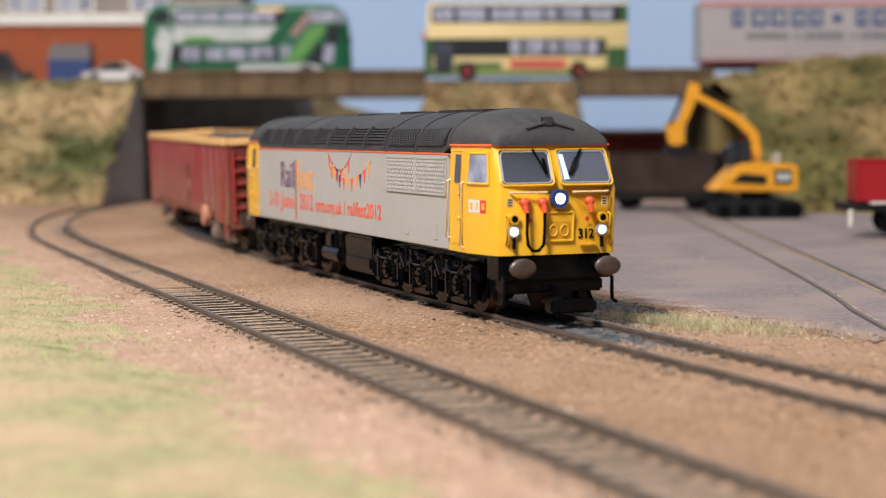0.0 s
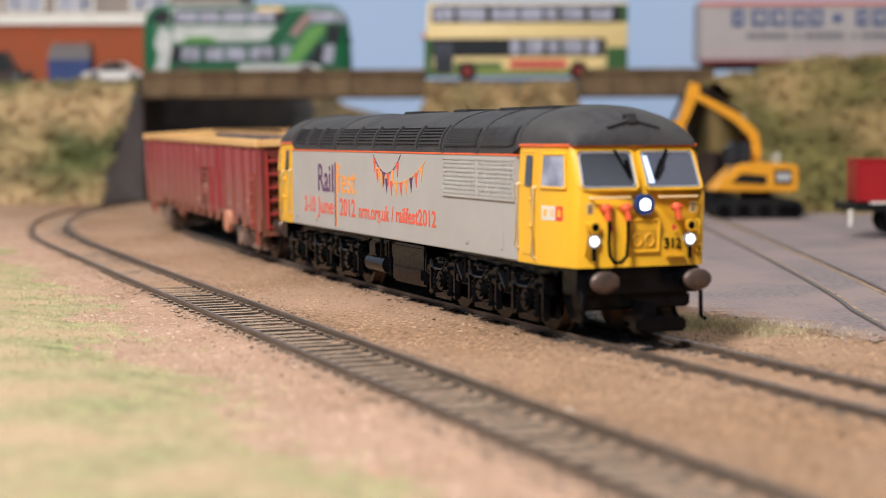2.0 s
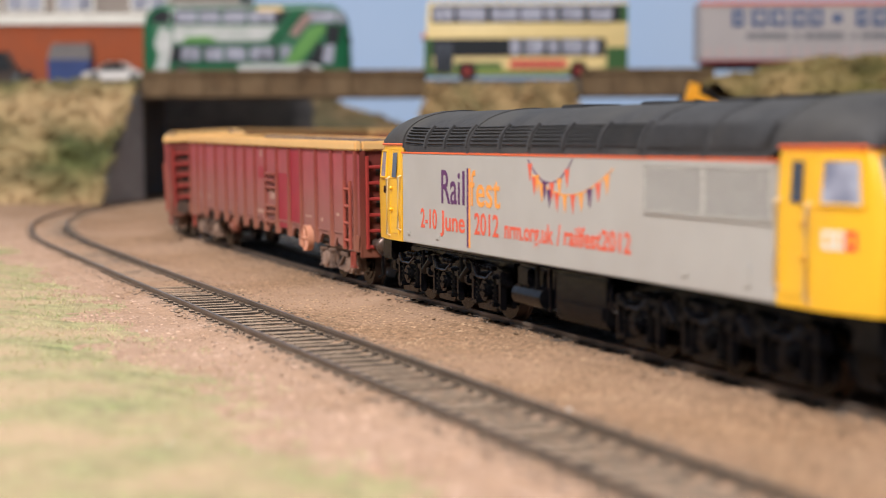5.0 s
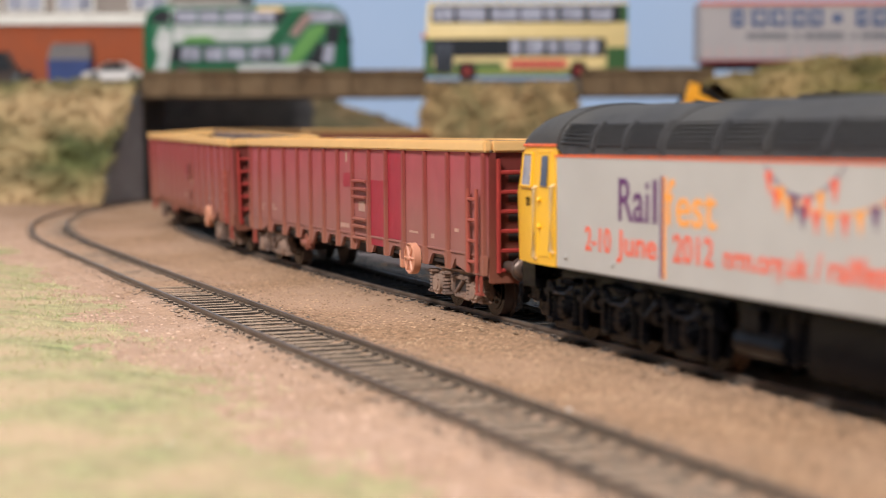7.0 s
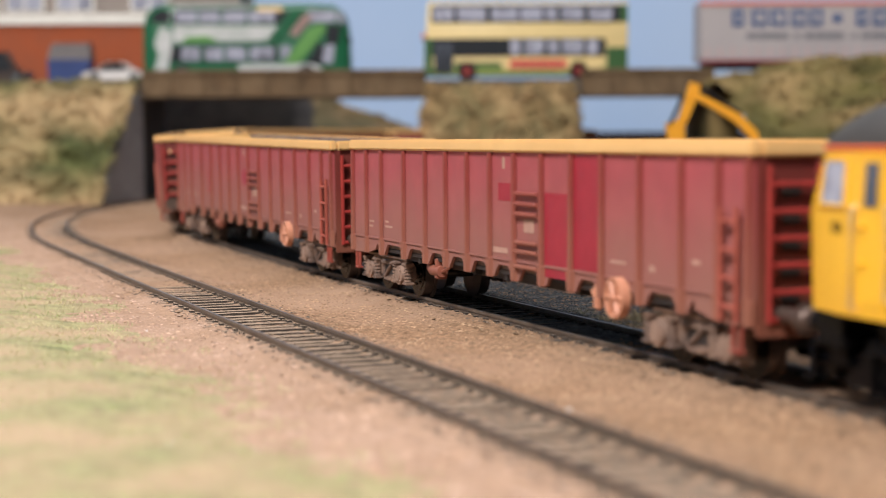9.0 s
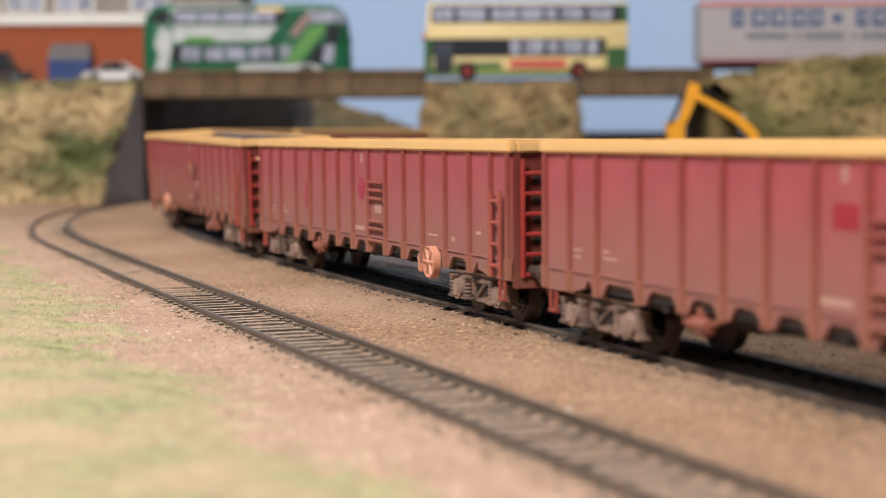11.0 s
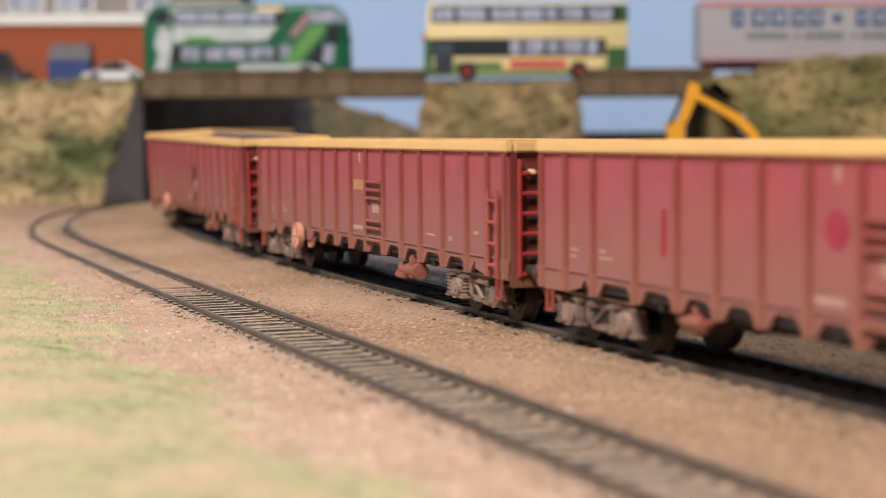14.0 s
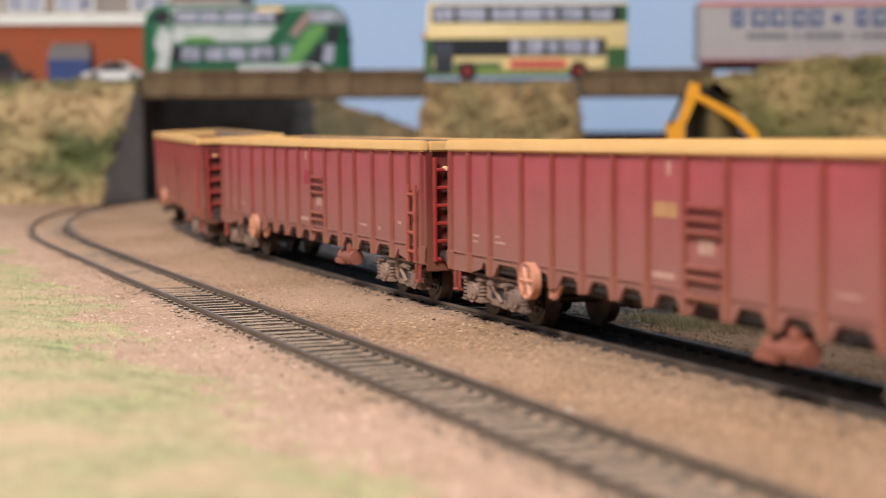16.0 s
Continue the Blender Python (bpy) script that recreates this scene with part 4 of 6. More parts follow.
                pipe(bm, [sd(x, z0, 0), sd(x, z0 + 0.4, 0.9), sd(x, z1 - 0.4, 0.9), sd(x, z1, 0)], 0.36, 8)
                part("grab_rail", bm, M_CREAM, cab, "cream grab rail")
            # operator's mark: plain pale and red shapes
            shapes = ((107.8, 110.4, M_WHITE), (110.6, 112.8, M_WHITE), (113.0, 115.6, M_REDPRINT))
            if k == -1:
                shapes = ((108.8, 109.6, M_BLACK), (110.2, 111.0, M_BLACK), (111.6, 112.4, M_BLACK))
            for j, (x0, x1, m) in enumerate(shapes):
                bm = bmesh.new()
                quad_panel(bm, [sd(x, z, 0.03) for x, z in ((x0, 26.6 if k == 1 else 29.4), (x1, 26.6 if k == 1 else 29.4), (x1, 29.8 if k == 1 else 31.4), (x0, 29.8 if k == 1 else 31.4))], 0.06 * (-sgn * k))
                mark = part("side_mark", bm, m, cab, smooth=False)
                if k == 1:
                    bm = bmesh.new()
                    quad_panel(bm, [sd(x, z, 0.1) for x, z in ((x0 + 0.8, 27.4), (x1 - 0.7, 27.4), (x1 - 0.7, 29.1), (x0 + 0.8, 29.1))], 0.04 * (-sgn * k))
                    part("open_middle", bm, M_YELLOW, mark, smooth=False)

        def fp(y, z, lift=0.0):
            return (k * (nose(z) + lift), k * y, z)

        # nose fittings
        bm = bmesh.new()
        rod(bm, fp(0, 30.2, -0.2), fp(0, 30.2, 1.2), 2.35, 24)
        lamp = part("headlight", bm, M_RIMBLUE, cab, "round headlight, lit white")
        bm = bmesh.new()
        rod(bm, fp(0, 30.2, 1.1), fp(0, 30.2, 1.35), 1.3, 24)
        part("lens", bm, M_LIT if k == 1 else M_GLASS, lamp)
        for y in (-11.9, 11.9):
            bm = bmesh.new()
            rod(bm, fp(y, 22.3, -0.2), fp(y, 22.3, 0.7), 1.5, 16)
            lamp = part("marker_light", bm, M_PALEGREY, cab, "small round marker light, lit white")
            bm = bmesh.new()
            ball(bm, fp(y, 22.3, 0.7), 1.05, 0.5, 1, 1, 14)
            part("lens", bm, M_LIT if k == 1 else M_GLASS, lamp)
            bm = bmesh.new()
            rod(bm, fp(y, 25.4, -0.2), fp(y, 25.4, 0.9), 1.35, 16)
            lamp = part("tail_light", bm, M_YELLOW, cab, "dark unlit tail light")
            bm = bmesh.new()
            rod(bm, fp(y, 25.4, 0.85), fp(y, 25.4, 1.0), 0.85, 14)
            part("lens", bm, M_BLACK, lamp)
            bm = bmesh.new()
            rod(bm, fp(y, 20.8, 0.4), fp(y, 18.0, 0.6), 0.5, 8)
            part("lamp_bracket", bm, M_BLACK, cab, "black lamp bracket")
            bm = bmesh.new()
            s = 1 if y > 0 else -1
            pipe(bm, [fp(y + s * 1.9, 19.4), fp(y + s * 1.9, 19.8, 0.8), fp(y + s * 1.9, 26.2, 0.8), fp(y + s * 1.9, 26.6)], 0.3, 6)
            part("grab_rail", bm, M_YELLOW, cab)
            bm = bmesh.new()
            a, b = (-13.0, -3.2) if y < 0 else (4.0, 13.4)
            pipe(bm, [fp(a, 31.8), fp(a + 0.3, 31.8, 0.9), fp(b - 0.3, 31.8, 0.9), fp(b, 31.8)], 0.3, 6)
            part("grab_rail", bm, M_CREAM, cab, "cream grab rail")
            bm = bmesh.new()
            quad_panel(bm, [fp(y - 1.9 if y < 0 else y - 0.2, z, 0.03) for z in (28.3,)] + [fp((y - 1.9 if y < 0 else y - 0.2) + 1.7, 28.3, 0.03), fp((y - 1.9 if y < 0 else y - 0.2) + 1.7, 30.6, 0.03), fp(y - 1.9 if y < 0 else y - 0.2, 30.6, 0.03)], 0.05)
            notice = part("notice_plate", bm, M_CREAM, cab, "small cream warning notice", smooth=False)
            bm = bmesh.new()
            for i in range(3):
                yy = (y - 1.9 if y < 0 else y - 0.2)
                quad_panel(bm, [fp(yy + 0.3, 28.6 + i * 0.65, 0.1), fp(yy + 1.4, 28.6 + i * 0.65, 0.1), fp(yy + 1.4, 28.9 + i * 0.65, 0.1), fp(yy + 0.3, 28.9 + i * 0.65, 0.1)], 0.05)
            part("notice_bar", bm, M_BLACK, notice, smooth=False)
        for y in (-9.2, -4.3, 8.2):
            bm = bmesh.new()
            ball(bm, fp(y, 29.4, 0.6), 1.35, 0.8, 1, 0.9, 10)
            rod(bm, fp(y, 29.0, 0.9), fp(y + 0.3, 26.8, 1.3), 0.75, 10)
            rod(bm, fp(y - 1.4, 29.6, 0.5), fp(y + 1.4, 29.6, 0.5), 0.5, 8)
            part("pipe_cock", bm, M_REDORANGE, cab, "orange-red control socket cap")
        bm = bmesh.new()
        pipe(bm, [fp(-8.9 + 0.3, 26.8, 1.2), fp(-8.9, 22, 1.6), fp(-8.6, 19.0, 1.8), fp(-7.4, 17.6, 1.9), fp(-5.8, 17.6, 1.9), fp(-4.5, 19.0, 1.8), fp(-4.2, 22, 1.6), fp(-4.1, 26.8, 1.2)], 0.42, 8)
        part("hose", bm, M_BLACK, cab, "black looped control hose")
        bm = bmesh.new()
        quad_panel(bm, [fp(-3.6, 19.8, 0), fp(4.1, 19.8, 0), fp(4.1, 26.8, 0), fp(-3.6, 26.8, 0)], 0.25 * 1)
        plate = part("headcode_panel", bm, M_YELLOW, cab, smooth=False)
        bm = bmesh.new()
        quad_panel(bm, [fp(-2.9, 20.4, 0.3), fp(3.4, 20.4, 0.3), fp(3.4, 24.6, 0.3), fp(-2.9, 24.6, 0.3)], 0.05)
        part("plate", bm, M_MUSTARD, plate, "worn mustard plate", smooth=False)
        for y in (-1.3, 1.7):
            bm = bmesh.new()
            pipe(bm, [fp(y + 1.05 * math.cos(i * math.pi / 8), 22.3 + 1.35 * math.sin(i * math.pi / 8), 0.4) for i in range(17)], 0.22, 6)
            part("embossed_ring", bm, M_YELLOW, plate)
        bm = bmesh.new()
        for a, b in (((-3.6, 19.8), (4.1, 19.8)), ((4.1, 19.8), (4.1, 26.8)), ((4.1, 26.8), (-3.6, 26.8)), ((-3.6, 26.8), (-3.6, 19.8))):
            rod(bm, fp(*a, 0.3), fp(*b, 0.3), 0.3, 6)
        part("panel_edge", bm, M_YELLOW, plate)
        for y in (-7.6, 8.0):
            bm = bmesh.new()
            quad_panel(bm, [fp(y - 0.7, 25.0, 0.04), fp(y, 24.2, 0.04), fp(y + 0.7, 25.0, 0.04), fp(y, 25.8, 0.04)], 0.05)
            part("diamond_mark", bm, M_REDPRINT, cab, "small red diamond mark", smooth=False)
        place = Matrix.Translation((k * (nose(21) + 0.12), 0, 0)) @ Matrix.Rotation(0 if k == 1 else math.pi, 4, "Z")
        fitted("number", "312", 5.6, 9.9, 20.3, 2.3, FACE, place, M_BLACK, cab, "black running number", 0.1)
        bm = bmesh.new()
        box(bm, k * 121, k * 121.9, k * 5.8, k * 10.4, 18.6, 19.0, 0.1)
        part("footstep", bm, M_YELLOW, cab)
        bm = bmesh.new()
        q = roof_point(114.5, math.pi / 2, 0.1)
        box(bm, k * 113.6, k * 116.4, -1.1, 1.1, q[2] - 1.2, q[2] + 0.6, 0.2)
        rod(bm, (k * 114.5, -1.6, q[2] + 0.8), (k * 114.5, 1.6, q[2] + 0.8), 0.4, 6)
        for s in (-1, 1):
            a = roof_point(116.6, math.pi / 2 - s * 0.42, 0.35)
            rod(bm, (k * 115.6, 0, q[2] - 0.2), (k * a[0], s * 6.4, a[2]), 0.38, 6)
        part("horn", bm, M_ROOF, cab, "dark grey roof horn")
        # buffer beam, buffers and coupling
        bm = bmesh.new()
        box(bm, k * 112, k * 119.8, -15.2, 15.2, 10.2, 16.4, 0.4)
        box(bm, k * 113, k * 119.0, -13.5, 13.5, 6.8, 10.4, 0.6)
        beam = part("buffer_beam", bm, M_BLACK, loco, "black buffer beam")
        for y in (-11.4, 11.4):
            bm = bmesh.new()
            rod(bm, (k * 119.5, y, 13.6), (k * 124.6, y, 13.6), 1.9, 14)
            box(bm, k * 119.4, k * 120.2, y - 2.4, y + 2.4, 11.4, 15.8, 0.3)
            buf = part("buffer", bm, M_BLACK, beam)
            bm = bmesh.new()
            ball(bm, (k * 125.6, y, 13.6), 3.6, 0.3, 1.0, 0.68, 20)
            part("buffer_head", bm, M_STEELBROWN, beam, "worn brown oval buffer head")
            s = 1 if y > 0 else -1
            bm = bmesh.new()
            pipe(bm, [(k * 119.6, s * 14.3, 11.5), (k * 121.5, s * 14.6, 10.5), (k * 121.6, s * 14.6, 5.0), (k * 122.4, s * 15.6, 4.2)], 0.5, 8)
            part("brake_pipe", bm, M_BLACK, beam)
            bm = bmesh.new()
            prism(bm, [(k * 104, 9.5), (k * 112, 9.5), (k * 116, 4.6), (k * 115, 3.6), (k * 110, 3.8)], s * 11.5 - 0.6, s * 11.5 + 0.6)
            part("guard_iron", bm, M_BLACK, beam)
        bm = bmesh.new()
        box(bm, k * 116, k * 128, -2.2, 2.2, 4.0, 6.2, 0.3)
        box(bm, k * 126.5, k * 130.5, -6.2, 6.2, 2.8, 6.0, 0.6)
        rod(bm, (k * 121, 0, 4), (k * 121, 0, 1.2), 0.6, 6)
        box(bm, k * 118, k * 127, -0.7, 0.7, 6.0, 8.6, 0.3)
        part("coupling", bm, M_BLACK, loco, "black tension-lock coupling")
    # underframe between the bogies
    bm = bmesh.new()
    box(bm, -112, 112, -11.5, 11.5, 12.6, 16.4, 0.3)
    part("underframe", bm, M_BLACK, loco, "black underframe")
    for k in (-1, 1):
        bm = bmesh.new()
        box(bm, 1, 27, k * 9, k * 16.2, 4.4, 15.4, 0.7)
        box(bm, 2.5, 25.5, k * 16, k * 16.7, 6.0, 9.2, 0.3)
        part("fuel_tank", bm, M_BLACK, loco, "black slab-sided fuel tank")
        bm = bmesh.new()
        box(bm, -24, -1, k * 9, k * 14.6, 6.0, 15.0, 0.6)
        rod(bm, (-22, k * 14.4, 8.2), (-6, k * 14.4, 8.2), 2.6, 14)
        rod(bm, (-10, k * 15.6, 15.6), (-10, k * 15.6, 6.5), 0.6, 8)
        rod(bm, (-3, k * 15.6, 15.6), (-4, k * 15.0, 5.5), 0.5, 8)
        box(bm, -20, -14, k * 14, k * 16.2, 10.4, 14.4, 0.4)
        part("air_reservoir", bm, M_BLACK, loco)
        bm = bmesh.new()
        pipe(bm, [(26.5, k * 15.8, 15.8), (28.5, k * 16.0, 13.5), (28.0, k * 16.0, 9.5), (30, k * 15.0, 8)], 0.45, 6)
        part("pipe_run", bm, M_BLACK, loco)
    bogie_of_loco(loco, 67.2, False)
    bogie_of_loco(loco, -67.2, True)
    # printed lettering, the same on both sides
    for k in (0, 1):
        turn = Matrix.Rotation(math.pi * k, 4, "Z") @ Matrix.Translation((0, -18.36, 0))
        for name, words, x0, x1, base, h, m in (("lettering", "Rai", -64.2, -51.2, 28.2, 8.6, M_PURPLE), ("lettering", "l", -49.6, -48.0, 28.2, 8.6, M_PURPLE),
                                                ("lettering", "f", -44.4, -41.0, 28.2, 8.8, M_AMBER), ("lettering", "est", -40.4, -25.4, 28.2, 8.0, M_AMBER),
                                                ("lettering", "2-10", -79.6, -67.6, 21.2, 5.0, M_CORAL), ("lettering", "June", -65.0, -48.0, 21.2, 5.0, M_CORAL),
                                                ("lettering", "2012", -41.6, -26.4, 21.3, 5.2, M_CORAL),
                                                ("lettering", "nrm.org.uk", -22.8, 4.4, 21.4, 4.2, M_CORAL), ("lettering", "/", 6.2, 8.2, 21.4, 4.4, M_CORAL),
                                                ("lettering", "railfest2012", 10.0, 41.4, 21.6, 4.2, M_CORAL)):
            fitted(name, words, x0, x1, base, h, SIDE, turn, m, loco, "printed event lettering", 0.11)
        for x0, m in ((-46.6, M_PURPLE), (-45.4, M_AMBER)):
            bm = bmesh.new()
            box(bm, x0, x0 + 1.0, -0.02, 0.08, 17.6, 37.4)
            bm.transform(turn)
            part("print_line", bm, m, loco, smooth=False)
        # bunting: two sagging lines with pennants
        for x0, x1, za, zb, sag, n in ((-9.3, 14.2, 40.0, 40.2, 5.2, 6), (-7.0, 33.4, 36.5, 38.6, 5.0, 10)):
            def sagged(u):
                return x0 + (x1 - x0) * u, za + (zb - za) * u - sag * 4 * u * (1 - u)
            bm = bmesh.new()
            pts = [sagged(i / 24) for i in range(25)]
            loft(bm, [[(x, y, z + dz) for y, dz in ((-0.05, -0.16), (-0.05, 0.16), (0.06, 0.16), (0.06, -0.16))] for x, z in pts])
            bm.transform(turn)
            part("bunting_line", bm, M_PURPLE if n == 6 else M_AMBER, loco, smooth=False)
            for i in range(n):
                x, z = sagged((i + 0.3) / n)
                bm = bmesh.new()
                loft(bm, [[(x - 1.2, yy, z), (x + 1.2, yy, z + 0.1), (x + 0.1, yy, z - 4.0)] for yy in (-0.06, 0.08)])
                bm.transform(turn)
                part("pennant", bm, (M_CORAL, M_AMBER, M_PURPLE, M_CORAL, M_AMBER)[i % 5], loco, smooth=False)
    return loco


loco = locomotive()


# ---- wagons ----
RIBS = [-112.4, -99.9, -86.5, -67.5, -50.5, -35.4, -20.6, -5.8, 9.0, 24.3, 39.7, 54.6, 71.4, 88.2, 102.0, 112.4]
BODY = 113.2
M_LADDER_SIDE = mat("red_brown_ladder_paint", (0.33, 0.075, 0.052), 0.55, vary=0.15, grain=300)
M_STENCIL = mat("faded_stencil", (0.47, 0.27, 0.21), 0.6, vary=0.15)


M_INNER = mat("dusty_wagon_inside", (0.27, 0.20, 0.17), 0.85, vary=0.25, grain=200, bump=0.3, second=(0.20, 0.13, 0.105), second_scale=50, amount=0.4)
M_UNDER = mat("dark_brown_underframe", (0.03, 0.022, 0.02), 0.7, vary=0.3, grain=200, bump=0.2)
M_CYLINDER = mat("reddish_brown_cylinder", (0.28, 0.095, 0.062), 0.55, vary=0.2, grain=300)


def bogie_of_wagon(parent, x):
    bm = bmesh.new()
    box(bm, -3.5, 3.5, -12, 12, 6.5, 10.4, 0.5)
    box(bm, -16, 16, -8, 8, 7.6, 9.4, 0.4)
    bogie = part("bogie", bm, M_BOGIE, parent, "dusty grey-brown two-axle bogie")
    bogie.matrix_basis = at(x, 0, 0)
    for k in (-1, 1):
        y = k * 13.0
        bm = bmesh.new()
        prism(bm, [(-18.0, 5.4), (-16, 4.0), (-10, 4.0), (-7.5, 5.4), (-4.5, 4.2), (4.5, 4.2), (7.5, 5.4), (10, 4.0), (16, 4.0), (18.0, 5.4), (17.6, 8.6), (14, 10.4), (7, 10.8), (4, 10.2), (-4, 10.2), (-7, 10.8), (-14, 10.4), (-17.6, 8.6)], y - 0.9, y + 0.9)
        bmesh.ops.bevel(bm, geom=list(bm.edges), offset=0.25, segments=1, affect="EDGES")
        part("side_frame", bm, M_BOGIE, bogie)
        # Thin dark plate on the solid frame, painted as a shaded hole.
        bm = bmesh.new()
        prism(bm, [(-4.2, 5.4), (4.2, 5.4), (3.4, 8.2), (-3.4, 8.2)], y + k * 0.8, y + k * 1.02)
        part("opening_shade", bm, M_UNDER, bogie, "flat dark sheet for shade in a side frame opening", smooth=False)
        bm = bmesh.new()
        box(bm, -5.4, 5.4, y + k * 0.6, y + k * 1.9, 8.3, 9.6, 0.3)
        box(bm, -3.2, 3.2, y + k * 0.6, y + k * 1.7, 3.6, 4.8, 0.3)
        rod(bm, (-3.0, y + k * 1.3, 4.6), (2.6, y + k * 1.3, 8.4), 0.55, 8)
        part("bolster_guide", bm, M_BOGIE, bogie)
        for x0 in (-13, 13):
            bm = bmesh.new()
            rod(bm, (x0, y, 6.2), (x0, y + k * 2.9, 6.2), 2.7, 18)
            rod(bm, (x0, y + k * 2.8, 6.2), (x0, y + k * 3.3, 6.2), 1.7, 14)
            box(bm, x0 - 3.4, x0 + 3.4, y - 0.4, y + k * 1.8, 4.9, 8.2, 0.4)
            for q in (-1, 1):
                for v in (-1, 1):
                    ball(bm, (x0 + q * 1.5, y + k * 3.0, 6.2 + v * 1.5), 0.36, seg=6)
            part("axle_box", bm, M_BOGIE_PALE, bogie, "pale dusty axle box")
            for q in (-4.7, 4.7):
                bm = bmesh.new()
                coil(bm, x0 + q, y + k * 1.7, 4.4, 9.2, 1.25)
                box(bm, x0 + q - 1.6, x0 + q + 1.6, y + k * 0.3, y + k * 3.0, 9.0, 9.9, 0.25)
                box(bm, x0 + q - 1.6, x0 + q + 1.6, y + k * 0.3, y + k * 3.0, 3.7, 4.5, 0.25)
                part("spring", bm, M_BOGIE, bogie)
        bm = bmesh.new()
        rod(bm, (-16.5, y + k * 1.4, 10.8), (16.5, y + k * 1.4, 10.8), 0.45, 6)
        part("brake_rod", bm, M_BOGIE, bogie)
    for x0 in (-13, 13):
        wheelset(6.2, bogie, x0, M_STEELBROWN)
    return bogie


def ladder(bm, a, b, across, rungs, r=0.45):
    """Two stiles from a to b, across apart, with rungs."""
    a, b, across = Vector(a), Vector(b), Vector(across)
    rod(bm, a, b, r, 6)
    rod(bm, a + across, b + across, r, 6)
    for i in range(rungs):
        q = a.lerp(b, (i + 0.5) / rungs)
        rod(bm, q, q + across, r * 0.85, 6)


def wagon():
    w = thing("box_wagon", "weathered maroon bogie box wagon with cream-yellow top rim", "wagon", group="train of box wagons")
    for k in (-1, 1):
        bm = bmesh.new()
        ribs = RIBS if k < 0 else [-x for x in reversed(RIBS)]
        low = [(-BODY, 11), (-100, 11.2), (-93, 12.6)]
        for x in ribs[2:14]:
            low += [(x - 4.7, 14.5), (x - 3.6, 13.8), (x - 1.7, 11.4), (x + 1.7, 11.4), (x + 3.6, 13.8), (x + 4.7, 14.5)]
        low += [(93, 12.6), (100, 11.2), (BODY, 11)]
        prism(bm, low + [(BODY, 41.6), (-BODY, 41.6)], k * 16.0, k * 16.9)
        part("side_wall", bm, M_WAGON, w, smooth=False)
        rib = None
        for x in ribs:
            if rib is None:
                bm = bmesh.new()
                box(bm, -0.85, 0.85, -0.15, 0.95, 14.0, 41.5, 0.25)
                loft(bm, [[(-1.7, -0.1, 16.2), (1.7, -0.1, 16.2), (1.0, -0.1, 11.2), (-1.0, -0.1, 11.2)], [(-1.2, 1.0, 16.0), (1.2, 1.0, 16.0), (0.7, 1.0, 11.4), (-0.7, 1.0, 11.4)]])
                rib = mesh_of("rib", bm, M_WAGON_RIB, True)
            ob = new("rib", rib)
            ob.parent = w
            ob.matrix_basis = at(x, k * 16.9, 0, 0 if k > 0 else 180)
        for a, b in zip(ribs, ribs[1:]):
            bm = bmesh.new()
            z = 15.6
            box(bm, a + 1.3, b - 1.3, k * 16.8, k * 17.25, z, z + 0.7, 0.15)
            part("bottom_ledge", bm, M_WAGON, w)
        # end ladder on the side, step ladder at mid-length, hand-brake disc
        bm = bmesh.new()
        ladder(bm, (k * -110.2, k * 18.3, 11.8), (k * -110.2, k * 18.3, 32.5), (k * 5.6, 0, 0), 4, 0.55)
        part("corner_ladder", bm, M_LADDER_SIDE, w, "red-brown corner ladder")
        a = 10.6 if k < 0 else -22.8
        for z in (15.0, 18.5, 20.6, 27.2, 29.6, 32.0):
            bm = bmesh.new()
            rod(bm, (a, k * 17.7, z), (a + 12.4, k * 17.7, z), 0.5, 6)
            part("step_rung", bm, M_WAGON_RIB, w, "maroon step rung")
        bm = bmesh.new()
        box(bm, a + 3.4, a + 9.0, k * 16.85, k * 17.0, 23.0, 26.0)
        part("data_plate", bm, M_STENCIL, w, "pale data plate", smooth=False)
        bm = bmesh.new()
        hub = 63.4 if k < 0 else 61.0
        rod(bm, (hub, k * 17.0, 12.2), (hub, k * 18.7, 12.2), 4.3, 28)
        disc = part("brake_disc", bm, M_COPPER, w, "copper-brown hand-brake wheel")
        bm = bmesh.new()
        pipe(bm, [(hub + 3.95 * math.cos(i * math.pi / 14), k * 18.75, 12.2 + 3.95 * math.sin(i * math.pi / 14)) for i in range(29)], 0.4, 6)
        for i in range(6):
            t = math.pi * i / 3
            rod(bm, (hub, k * 18.75, 12.2), (hub + 3.9 * math.cos(t), k * 18.75, 12.2 + 3.9 * math.sin(t)), 0.42, 5)
        ball(bm, (hub, k * 18.8, 12.2), 0.95, seg=8)
        part("spokes", bm, M_COPPER, disc)
        # brake gear hung under the floor
        bm = bmesh.new()
        box(bm, 50.4, 52.6, k * 15.4, k * 17.2, 8.6, 14, 0.4)
        rod(bm, (48.4, k * 15.9, 12.4), (51, k * 15.9, 9.4), 0.7, 8)
        part("brake_lever", bm, M_COPPER, w, "copper-brown brake lever")
        bm = bmesh.new()
        if k < 0:
            rod(bm, (-50, -15.2, 9.6), (-43, -15.2, 9.6), 1.5, 14)
            box(bm, -46.5, -44.5, -16.2, -13.2, 7.4, 13, 0.3)
            rod(bm, (-43, -15.2, 9.6), (-38, -15.0, 11.2), 0.5, 8)
            box(bm, -53, -50.5, -16, -13.4, 9.0, 13, 0.3)
        else:
            rod(bm, (-48, 14.6, 8.2), (-35, 14.6, 8.2), 2.2, 14)
            box(bm, -46, -43, 12.2, 16.4, 6, 12.5, 0.4)
            box(bm, -40, -33, 14, 17, 5.6, 7.6, 0.4)
        part("brake_cylinder", bm, M_CYLINDER, w, "copper-brown brake cylinder")
        for x in (-108.5, 108.5):
            bm = bmesh.new()
